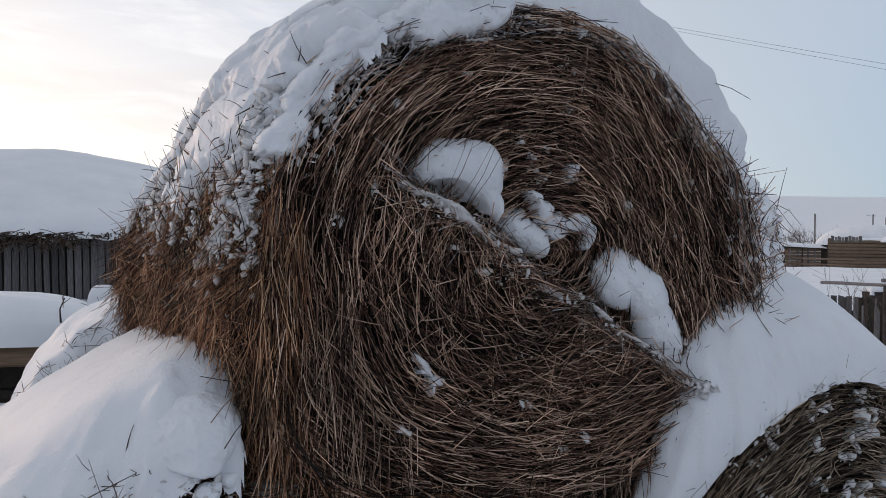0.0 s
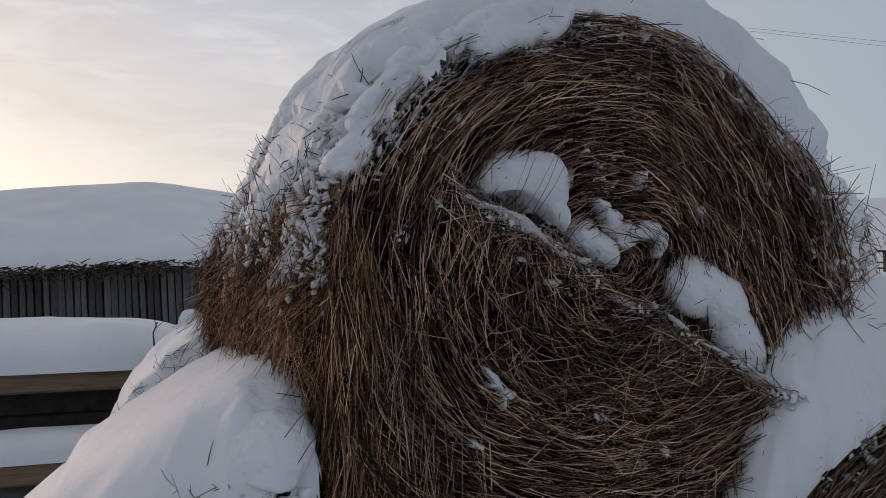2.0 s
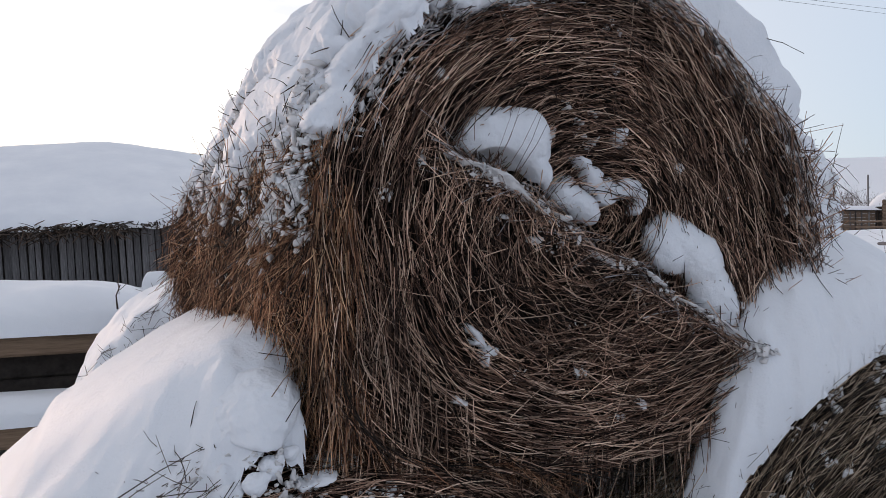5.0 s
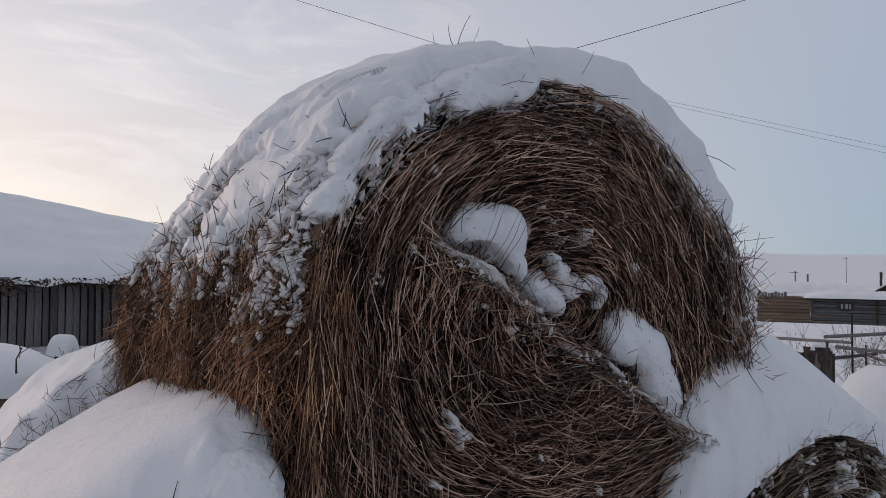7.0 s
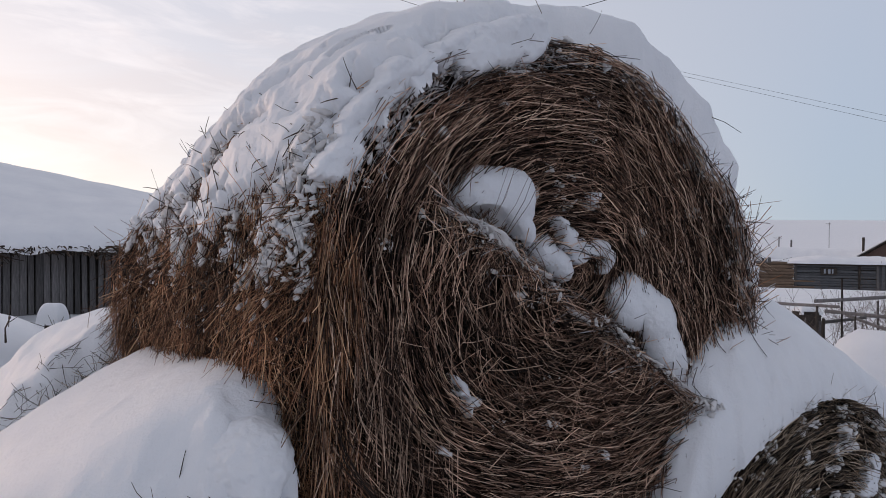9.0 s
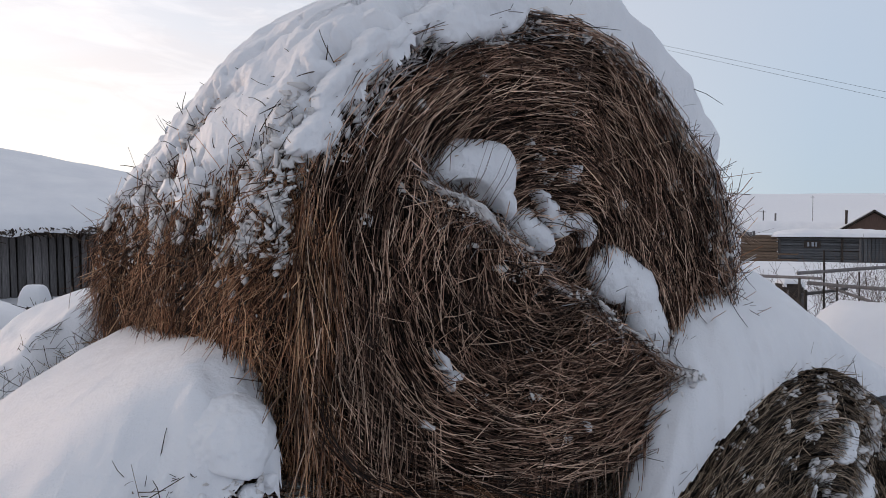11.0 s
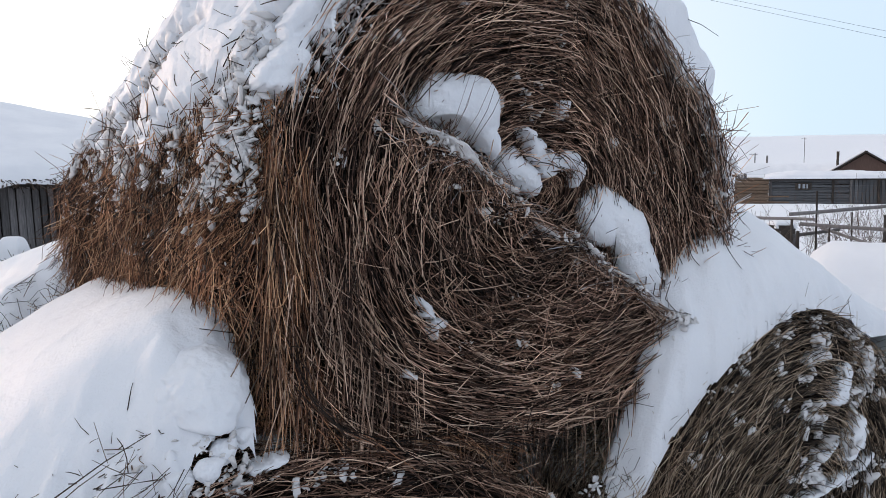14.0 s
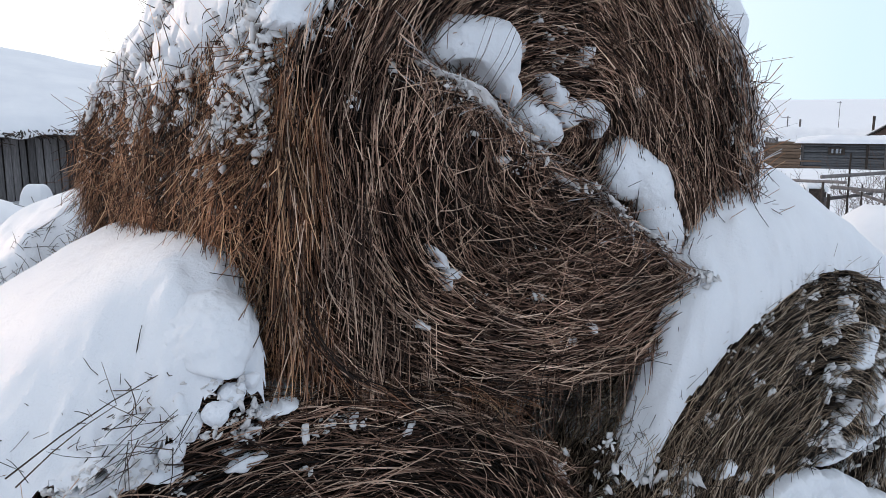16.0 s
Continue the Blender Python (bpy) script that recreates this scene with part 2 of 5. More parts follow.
def fbm(p, seed=0, octaves=4, gain=0.5):
    p = np.asarray(p, dtype=np.float64)
    out, amp = 0, 1.0
    for k in range(octaves):
        out = out + amp * vnoise(p * 2 ** k + 17.3 * k, seed + k)
        amp *= gain
    return out


def sstep(a, b, x):
    t = np.clip((np.asarray(x, dtype=np.float64) - a) / (b - a), 0, 1)
    return t * t * (3 - 2 * t)


def tubes(name, lines, width, sides=3, taper=0.55):
    """Stems: lines is (n, k, 3), width (n,). One small prism along each line."""
    lines = np.asarray(lines, dtype=np.float64)
    n, k, _ = lines.shape
    t = np.gradient(lines, axis=1)
    t /= np.linalg.norm(t, axis=2, keepdims=True) + 1e-9
    ref = rng.normal(size=(n, 1, 3))
    a = np.cross(t, ref)
    a /= np.linalg.norm(a, axis=2, keepdims=True) + 1e-9
    b = np.cross(t, a)
    r = np.asarray(width)[:, None, None] * 0.5 * np.linspace(1, taper, k)[None, :, None]
    ring = []
    for s in range(sides):
        w = 2 * math.pi * s / sides
        ring.append(lines + r * (math.cos(w) * a + math.sin(w) * b))
    v = np.stack(ring, 2).reshape(-1, 3)
    base = (np.arange(n)[:, None] * k + np.arange(k - 1)[None, :])[..., None] * sides + np.arange(sides)
    nxt = (np.arange(n)[:, None] * k + np.arange(k - 1)[None, :])[..., None] * sides + (np.arange(sides) + 1) % sides
    q = np.stack([base, nxt, nxt + sides, base + sides], -1).reshape(-1, 4)
    return mesh_of(name, v, q, False)


def box_mesh(name, sx, sy, sz, bevel=0.006, jag=0.0, seed=0):
    """A board or beam standing on its base, edges eased, with slightly uneven ends."""
    bm = bmesh.new()
    bmesh.ops.create_cube(bm, size=1)
    r = random.Random(seed)
    for v in bm.verts:
        v.co = Vector((v.co.x * sx, v.co.y * sy, (v.co.z + 0.5) * sz))
        if v.co.z > sz * 0.5:
            v.co.z += r.uniform(-jag, jag)
    if bevel:
        bmesh.ops.bevel(bm, geom=list(bm.edges), offset=min(bevel, sx * 0.3, sy * 0.3), segments=1, affect="EDGES")
    me = bpy.data.meshes.new(name)
    bm.to_mesh(me)
    bm.free()
    return me


def log_mesh(name, length, radius, seed=0, sides=10, rings=9):
    """A round log along x, slightly bent and uneven, with closed ends."""
    r = random.Random(seed)
    vs, fs = [], []
    for i in range(rings):
        x = -length / 2 + length * i / (rings - 1)
        rr = radius * (1 + r.uniform(-0.06, 0.06)) * (1.06 - 0.12 * i / (rings - 1))
        oy, oz = r.uniform(-0.1, 0.1) * radius, r.uniform(-0.1, 0.1) * radius
        for s in range(sides):
            a = 2 * math.pi * s / sides
            vs.append((x, oy + rr * math.cos(a), oz + rr * math.sin(a)))
    for i in range(rings - 1):
        for s in range(sides):
            t = (s + 1) % sides
            fs.append((i * sides + s, i * sides + t, (i + 1) * sides + t, (i + 1) * sides + s))
    fs.append(tuple(range(sides))[::-1])
    fs.append(tuple((rings - 1) * sides + s for s in range(sides)))
    me = bpy.data.meshes.new(name)
    me.from_pydata(vs, [], fs)
    me.update()
    return me


def bearing(az, dist, z):
    """A place by compass: azimuth from +y towards +x in degrees, distance and height in metres."""
    return Vector((dist * math.sin(radians(az)), dist * math.cos(radians(az)), z))


rng = np.random.default_rng(7)

# ---- the ground: one snow sheet, out to the hills ----
def ground_height(x, y):
    d = np.hypot(x, y - 2.0)
    p = np.stack([x, y, 0 * x], -1)
    far = sstep(4.0, 9.0, d)
    h = 0.92 * far * sstep(-3, 4, y) + 0.05 * fbm(p * 0.8, 3, 3) * (0.4 + 0.6 * far)
    h = h + 0.10 * far * fbm(p * 0.12, 5, 3)
    h = h + 1.03 * sstep(9, 44, d) * sstep(-3, 4, y)
    along, across = x * 0.5045 + y * 0.8634, x * 0.8634 - y * 0.5045
    h = h + 1.40 * np.exp(-((along - 7.2) / 0.9) ** 2) * sstep(-1.35, -0.45, across) * sstep(5.0, 3.0, across)
    hills = sstep(140, 620, d) * (48.5 + 10 * fbm(p * 0.0026, 9, 4))
    return h + hills - 0.05


rad = np.concatenate([np.linspace(0, 14, 57), 14 * (3200 / 14) ** (np.arange(1, 90) / 89)])
ang = np.linspace(0, 2 * math.pi, 241)[:-1]
gr, ga = np.meshgrid(rad, ang, indexing="ij")
gx, gy = gr * np.sin(ga), 2.0 + gr * np.cos(ga)
ground = solid("ground", mesh_of("ground", np.stack([gx, gy, ground_height(gx, gy)], -1), grid_quads(len(rad), len(ang), True)), SNOW,
               "deep untrodden snow over flat ground and distant hills", "snow", kind="structure")

# ---- round hay bales ----
TURN_FACE = radians(33.8)
FACE_C = np.array([0.0045, 2.207, 0.0])
FACE_U = np.array([math.cos(TURN_FACE), math.sin(TURN_FACE), 0.0])
FACE_N = np.array([math.sin(TURN_FACE), -math.cos(TURN_FACE), 0.0])


def stack_place(u, z, w):
    """u along the fronts of the stacked bales, z up, w out from the fronts towards the open side."""
    u, z, w = np.broadcast_arrays(u, z, w)
    return FACE_C + u[..., None] * FACE_U + w[..., None] * FACE_N + z[..., None] * np.array([0, 0, 1.0])


class Bale:
    """A slumped round bale: an oval front at w, run back by its length."""

    def __init__(s, u, z, a, b, length, w=0.0, skew=0.0, power=2.15, seed=0, bulge=None, swell=0.0, sag=0.0, corner=0.0, dent=0.0, flare=0.0, tuck=0.0):
        s.u, s.z, s.a, s.b, s.length, s.w, s.skew, s.power, s.seed, s.bulge, s.swell = u, z, a, b, length, w, skew, power, seed, bulge, swell
        s.sag, s.corner, s.dent, s.flare, s.tuck = sag, corner, dent, flare, tuck

    def radius(s, phi):
        c, n = np.abs(np.cos(phi)) / s.a, np.abs(np.sin(phi)) / s.b
        r = (c ** s.power + n ** s.power) ** (-1 / s.power)
        off = (np.degrees(phi) - 216 + 180) % 360 - 180
        return r * (1 + 0.012 * np.sin(3 * phi + s.seed) + 0.008 * np.sin(5 * phi + 2 * s.seed) + s.corner * np.exp(-(off / 20) ** 2)
                    - s.dent * np.exp(-(((np.degrees(phi) - 38 + 180) % 360 - 180) / 32) ** 2))

    def front(s, x, y):
        """How far the front stands out at (x, y) from its middle."""
        rho = np.hypot(x / s.a, y / s.b)
        p = np.stack([x, y, 0 * x + s.seed], -1)
        out = 0.012 * fbm(p * 6, s.seed + 40, 3) - 0.12 * np.clip(rho - 0.8, 0, 1) ** 1.5
        if s.bulge:
            out = out + s.bulge(x, y)
        return out

    def skin(s, phi, depth, out=0.0):
        """A place on the round side, depth behind the front, lifted by out."""
        ease = 1 - 0.055 * (1 - np.clip(depth / 0.14, 0, 1)) ** 2 - 0.055 * (1 - np.clip((s.length - depth) / 0.14, 0, 1)) ** 2
        sink = 1 - s.sag * np.clip(np.sin(phi), 0, 1) * np.clip((depth - 0.5) / (s.length - 0.5), 0, 1) ** 2
        off = (np.degrees(phi) - 216 + 180) % 360 - 180
        r = s.radius(phi) * ease * (1 + s.swell * depth) * sink * (1 - s.corner * np.exp(-(off / 20) ** 2) * sstep(0.1, 0.5, depth))
        side = (np.degrees(phi) + 180) % 360 - 180
        r = r + s.flare * np.clip(depth - 0.04, 0, 0.5) * sstep(32, 5, side) * sstep(-55, -20, side)
        r = r - s.tuck * sstep(0.55, 1.05, depth) * sstep(122, 140, np.degrees(phi)) * sstep(215, 190, np.degrees(phi))
        p = np.stack([np.cos(phi) * 3, np.sin(phi) * 3, depth * 3], -1)
        r = r + 0.022 * fbm(p * 1.5, s.seed + 11, 3) + out
        return stack_place(s.u + r * np.cos(phi) - s.skew * depth, s.z + r * np.sin(phi), s.w - depth)

    def on_front(s, x, y, out=0.0):
        return stack_place(s.u + x, s.z + y, s.w + s.front(x, y) + out)


def bale_core(bale):
    phi = np.linspace(0, 2 * math.pi, 121)[:-1]
    rings = []
    for rho in (0.0, 0.15, 0.3, 0.45, 0.6, 0.72, 0.84, 0.93):
        r = bale.radius(phi) * rho
        rings.append(bale.on_front(r * np.cos(phi), r * np.sin(phi), -0.035))
    for depth in np.concatenate([[0.02, 0.06, 0.12], np.linspace(0.2, bale.length - 0.1, 14), [bale.length - 0.03]]):
        rings.append(bale.skin(phi, np.full_like(phi, depth), -0.035))
    for rho in (0.8, 0.4, 0.0):
        r = bale.radius(phi) * rho * (1 + bale.swell * bale.length)
        rings.append(stack_place(bale.u + r * np.cos(phi) - bale.skew * bale.length, bale.z + r * np.sin(phi), bale.w - bale.length))
    v = np.concatenate(rings)
    return mesh_of("core", v, grid_quads(len(rings), 120, True)[:, ::-1])


def front_straw(bale, n, messy=None, length=(0.07, 0.27), width=(0.0022, 0.0046), spread=0.13, centre=(0, 0), rho_max=1.0, lift=0.022, k=4, degs=(0, 360), rho_min=0.0, bare=None, swirl=None):
    """Stems wound round the front, layer over layer."""
    rho = np.sqrt(rng.uniform(rho_min ** 2, rho_max ** 2, n))
    phi = np.radians(rng.uniform(*degs, n))
    if bare:
        dg = np.degrees(phi)
        rho = np.where((dg > bare[0]) & (dg < bare[1]) & (rho > bare[2]) & (rng.random(n) < 0.8), rho * 0.84, rho)
    r = bale.radius(phi) * rho
    x, y = r * np.cos(phi), r * np.sin(phi)
    th = rng.normal(0, spread, n)
    wild = rng.random(n) < 0.11
    th[wild] += rng.normal(0, 0.8, wild.sum())
    th += 0.17 * fbm(np.stack([x * 4.5, y * 4.5, 0 * x + bale.seed * 3.7], -1), 90 + bale.seed, 3)
    if messy:
        m = messy(x, y)
        th += rng.normal(0, 1, n) * m
    flip = np.where(rng.random(n) < 0.5, 1.0, -1.0)
    if swirl:
        th -= flip * swirl(x, y)
    ln = rng.uniform(*length, n) * np.where(rho < 0.35, 0.7, 1.0)
    step = ln / (k - 1)
    base = rng.random(n) ** 1.3 * lift - 0.012
    tip = rng.normal(0, 0.016, n) + np.where(rng.random(n) < 0.05, 0.05, 0.0)
    bend = rng.normal(0, 0.22, n)
    pts = []
    for i in range(k):
        f = i / (k - 1)
        w = base + tip * f ** 2
        rad_now = np.hypot(x, y) / bale.radius(np.arctan2(y, x))
        over = np.clip(rad_now - 0.97, 0, 1)
        shrink = np.where(over > 0, (0.97 + 0.35 * over) / rad_now, 1.0)
        pts.append(bale.on_front(x * shrink, y * shrink, w - 0.5 * over * bale.a))
        px, py = x - centre[0], y - centre[1]
        gx_ = np.sign(px) * np.abs(px / bale.a) ** (bale.power - 1) / bale.a
        gy_ = np.sign(py) * np.abs(py / bale.b) ** (bale.power - 1) / bale.b
        g = np.hypot(gx_, gy_) + 1e-6
        nx, ny = gx_ / g, gy_ / g
        a = th + bend * (f - 0.5)
        dx = flip * (-ny) * np.cos(a) + nx * np.sin(a)
        dy = flip * nx * np.cos(a) + ny * np.sin(a)
        x, y = x + dx * step, y + dy * step - 0.02 * step
    return np.stack(pts, 1), rng.uniform(*width, n)


def side_straw(bale, n, phis, depths, length=(0.08, 0.3), width=(0.0022, 0.0046), spread=0.3, lift=0.03, k=4, droop=0.0, hang=0.5, loose=1.0, lean=0.0):
    phi = rng.uniform(*phis, n)
    d = rng.uniform(*depths, n)
    th = rng.normal(0, spread, n)
    wild = rng.random(n) < 0.2
    th[wild] += rng.normal(0, 0.9, wild.sum())
    ln = rng.uniform(*length, n)
    flip = np.where(rng.random(n) < hang, 1.0, -1.0)
    th -= flip * lean
    step = ln / (k - 1)
    base = rng.random(n) ** 1.5 * lift
    tip = loose * (np.abs(rng.normal(0, 0.03, n)) + np.where(rng.random(n) < 0.08, 0.07, 0.0))
    bend = rng.normal(0, 0.4, n)
    pts = []
    for i in range(k):
        f = i / (k - 1)
        q = bale.skin(phi, np.clip(d, 0.0, bale.length), base + tip * f ** 2)
        q = q + np.clip(-d, 0, 1)[:, None] * FACE_N
        q[:, 2] -= droop * (f * ln) ** 2
        pts.append(q)
        a = th + bend * (f - 0.5)
        r = bale.radius(phi)
        phi = phi + flip * np.cos(a) * step / r
        d = d + np.sin(a) * step
    return np.stack(pts, 1), rng.uniform(*width, n)


def rim_straw(bale, n, phis, length=(0.05, 0.2), width=(0.0015, 0.0032), out=(0.2, 1.0), k=5):
    """Loose stems that stick out round the front's rim."""
    phi = rng.uniform(*phis, n)
    d = np.abs(rng.normal(0, 0.10, n))
    p = bale.skin(phi, d, -0.01)
    rad_ = np.cos(phi)[:, None] * FACE_U + np.sin(phi)[:, None] * np.array([0, 0, 1.0])
    tan_ = -np.sin(phi)[:, None] * FACE_U + np.cos(phi)[:, None] * np.array([0, 0, 1.0])
    way = rng.uniform(*out, n)[:, None] * rad_ + rng.normal(0, 0.8, n)[:, None] * tan_ + rng.normal(0.15, 0.45, n)[:, None] * FACE_N
    way /= np.linalg.norm(way, axis=1, keepdims=True)
    ln = rng.uniform(*length, n)
    sag = rng.uniform(0, 0.6, n)
    pts = []
    for i in range(k):
        f = i / (k - 1)
        q = p + way * (ln * f)[:, None]
        q[:, 2] -= sag * ln * f ** 2 * 0.5
        pts.append(q)
    return np.stack(pts, 1), rng.uniform(*width, n)


def tubes_of(name, stems):
    """All sets of stems as one mesh, whatever their number of bends."""
    k = max(a.shape[1] for a, b in stems)
    even = []
    for a, b in stems:
        while a.shape[1] < k:
            a = np.concatenate([a, a[:, -1:] + (a[:, -1:] - a[:, -2:-1]) * 0.12], 1)
        even.append(a)
    return tubes(name, np.concatenate(even), np.concatenate([b for a, b in stems]))


def bale_thing(bale, name, label, category, sets, group="stacked hay bales"):
    """sets: (part name, material, label, list of (lines, widths))."""
    top = thing(name, label, category, group, stack_place(bale.u, bale.z - bale.b, bale.w - bale.length / 2))
    inv = Matrix.Translation(-top.location)
    core = part("core", bale_core(bale), HAY_CORE, top, "inside of the bale, near black for the shade between stems")
    core.matrix_parent_inverse = inv
    for pname, mat, plabel, stems in sets:
        ob = part(pname, tubes_of(pname, stems), mat, top, plabel, "stuff")
        ob.matrix_parent_inverse = inv
    return top


FOLD_WAVE = 0.02


def fold_line(x, y):
    """Along and below the slumped fold that crosses the upper bale's front."""
    ax, ay, bx, by = -0.47, 0.15, 0.58, -0.40
    l = math.hypot(bx - ax, by - ay)
    tx, ty = (bx - ax) / l, (by - ay) / l
    along = ((x - ax) * tx + (y - ay) * ty) / l
    below = -((x - ax) * -ty + (y - ay) * tx) + FOLD_WAVE * np.sin(np.clip(along, 0, 1) * 2 * math.pi) + 0.016 * np.sin(11 * along + 1.0) + 0.010 * np.sin(27 * along)
    return along, below


def upper_bulge(x, y):
    along, below = fold_line(x, y)
    on = sstep(-0.15, 0.08, along) * sstep(1.2, 0.95, along)
    rho = np.hypot(x / 0.89, y / 0.745)
    lip = 0.07 * np.exp(-np.clip(below, 0, 9) / 0.20) * sstep(-0.012, 0.02, below)
    hollow = -0.085 * np.exp(-np.clip(-below, 0, 9) / 0.11) * sstep(0.02, -0.012, below)
    return 0.035 * (rho ** 2 - 0.4) + on * (lip + hollow) + 0.045 * y


def upper_messy(x, y):
    along, below = fold_line(x, y)
    rho = np.hypot(x / 0.89, y / 0.745)
    return 0.5 * sstep(0.0, 0.1, below) * sstep(0.75, 0.5, rho) + 0.3 * sstep(0.06, 0.0, np.abs(below)) * sstep(-0.1, 0.1, along) + 0.4 * sstep(0.25, 0.1, rho)


def upper_swirl(x, y):
    """On its open side the bale has unrolled: the stems slant outwards and down."""
    _, below = fold_line(x, y)
    deg = np.degrees(np.arctan2(y, x))
    rho = np.hypot(x / 0.9, y / 0.745)
    return np.radians(27 - deg) * sstep(88, 55, deg) * sstep(-80, -45, deg) * sstep(0.02, -0.04, below) * sstep(0.15, 0.5, rho)


def fold_straw(n, k=5):
    """Stems that lie along the lip of the fold, some hanging over it."""
    f = rng.uniform(-0.08, 1.05, n)
    off = rng.normal(0.02, 0.022, n)
    ang = math.atan2(-0.55, 1.05) + rng.normal(0, 0.5, n)
    x = -0.47 + 1.05 * f + 0.46 * -off
    y = 0.15 - 0.55 * f - 0.89 * off + 1.13 * FOLD_WAVE * np.sin(np.clip(f, 0, 1) * 2 * math.pi)
    ln = rng.uniform(0.06, 0.22, n)
    out = 0.005 + rng.random(n) ** 1.5 * 0.045
    pts = []
    for i in range(k):
        g = i / (k - 1) - 0.5
        px, py = x + np.cos(ang) * ln * g, y + np.sin(ang) * ln * g - 0.15 * ln * g * g
        along, below = fold_line(px, py)
        pts.append(UPPER.on_front(px, py, out + np.where(below < 0.01, 0.055, 0.0)))
    return np.stack(pts, 1), rng.uniform(0.0018, 0.0042, n)


def hanging_straw(n, degs, rhos, length, k=5):
    """Stems torn loose from the upper bale's front that hang straight down."""
    phi = np.radians(rng.uniform(*degs, n))
    r = UPPER.radius(phi) * rng.uniform(*rhos, n)
    x, y = r * np.cos(phi), r * np.sin(phi)
    ln = rng.uniform(*length, n)
    out = rng.uniform(0.01, 0.05, n)
    tilt = rng.normal(0, 0.17, n)
    sway = rng.normal(0, 0.06, n)
    pts = []
    for i in range(k):
        f = i / (k - 1)
        top = UPPER.on_front(x, y, out)
        pts.append(top + np.stack([tilt * ln * f, 0 * f * ln, -ln * f], -1) @ np.array([FACE_U, FACE_N, [0, 0, 1.0]]) + (sway * f * f * ln)[:, None] * FACE_N)
    return np.stack(pts, 1), rng.uniform(0.0018, 0.004, n)


UPPER = Bale(0.20, 1.86, 0.905, 0.745, 1.48, 0.0, 0.19, 2.2, 1, upper_bulge, sag=0.35, corner=0.13, dent=0.15, flare=1.65, tuck=0.06)
LOW_LEFT = Bale(-0.60, 0.56, 0.90, 0.665, 1.48, 0.03, 0.05, 2.1, 2)
LOW_RIGHT = Bale(1.355, 0.62, 0.985, 0.83, 1.5, 0.17, 0.0, 1.65, 3, lambda x, y: -0.10 * np.exp(-((x - 0.03) ** 2 / 0.12 + (y + 0.04) ** 2 / 0.02)))
LOW_BACK = Bale(-0.625, 0.625, 0.575, 0.775, 1.4, -1.66, 0.05, 2.1, 4)

PI = math.pi
bale_thing(UPPER, "hay_bale", "weathered brown round hay bale slumped on top of the stack", "hay bale", [
    ("straw_front", STRAW_FACE, "grey-brown stems wound round the front", [
        front_straw(UPPER, 10000, upper_messy, (0.05, 0.19), (0.0020, 0.0040), lift=0.062, bare=(104, 160, 0.86), swirl=upper_swirl), front_straw(UPPER, 1500, upper_messy, (0.12, 0.32), (0.0020, 0.0036), lift=0.05, bare=(104, 160, 0.84), swirl=upper_swirl), fold_straw(480), hanging_straw(420, (185, 228), (0.7, 0.99), (0.08, 0.26)), hanging_straw(160, (222, 318), (0.88, 0.99), (0.06, 0.22)),
        rim_straw(UPPER, 300, (0.02 * PI, 0.27 * PI), (0.05, 0.17)), rim_straw(UPPER, 160, (0.98 * PI, 1.3 * PI), (0.04, 0.14)), rim_straw(UPPER, 30, (-0.35 * PI, -0.2 * PI), (0.04, 0.08))]),
    ("straw_bed", STRAW_BED, "under-stems coloured near black for the shade between the outer ones", [
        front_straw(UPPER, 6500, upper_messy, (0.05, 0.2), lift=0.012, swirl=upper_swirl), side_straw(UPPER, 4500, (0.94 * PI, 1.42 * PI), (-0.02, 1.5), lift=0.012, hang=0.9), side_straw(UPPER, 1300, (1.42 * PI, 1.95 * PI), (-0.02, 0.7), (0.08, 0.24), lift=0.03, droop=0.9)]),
    ("frosted_straw", FROST, "stems furred with frost along the snow's edge", [
        front_straw(UPPER, 420, None, (0.04, 0.12), (0.002, 0.005), spread=0.5, lift=0.05, degs=(100, 160), rho_min=0.86), front_straw(UPPER, 420, None, (0.04, 0.14), (0.002, 0.005), lift=0.04, degs=(-14, 80), rho_min=0.93),
        side_straw(UPPER, 900, (-0.14 * PI, 0.16 * PI), (0.0, 0.62), (0.05, 0.17), (0.0025, 0.006), lift=0.06, spread=0.5, lean=0.7), fold_straw(140)]),
    ("straw_side", STRAW_SIDE, "russet hanging stems on the round side", [
        hanging_straw(500, (172, 212), (0.88, 1.0), (0.05, 0.26)),
        side_straw(UPPER, 6000, (0.94 * PI, 1.42 * PI), (-0.02, 1.5), (0.05, 0.20), (0.0016, 0.0036), lift=0.045, hang=0.9), side_straw(UPPER, 3200, (1.0 * PI, 1.42 * PI), (-0.02, 1.5), (0.05, 0.20), (0.0014, 0.0032), lift=0.06, spread=0.7, hang=0.9),
        side_straw(UPPER, 1700, (-0.25 * PI, 0.15 * PI), (0.0, 0.7), (0.06, 0.2), (0.0024, 0.0046), lift=0.085, droop=0.2, lean=0.7), side_straw(UPPER, 1700, (0.76 * PI, 0.96 * PI), (0.0, 1.4), (0.04, 0.13), (0.002, 0.004), lift=0.03, spread=0.7, hang=0.8, loose=0.3), side_straw(UPPER, 320, (0.92 * PI, 1.04 * PI), (-0.03, 0.16), (0.05, 0.15), (0.0016, 0.0036), spread=0.5, hang=0.95),
        side_straw(UPPER, 900, (1.0 * PI, 1.28 * PI), (0.0, 1.5), (0.06, 0.2), (0.0014, 0.003), lift=0.08, droop=0.6, hang=0.95)])])
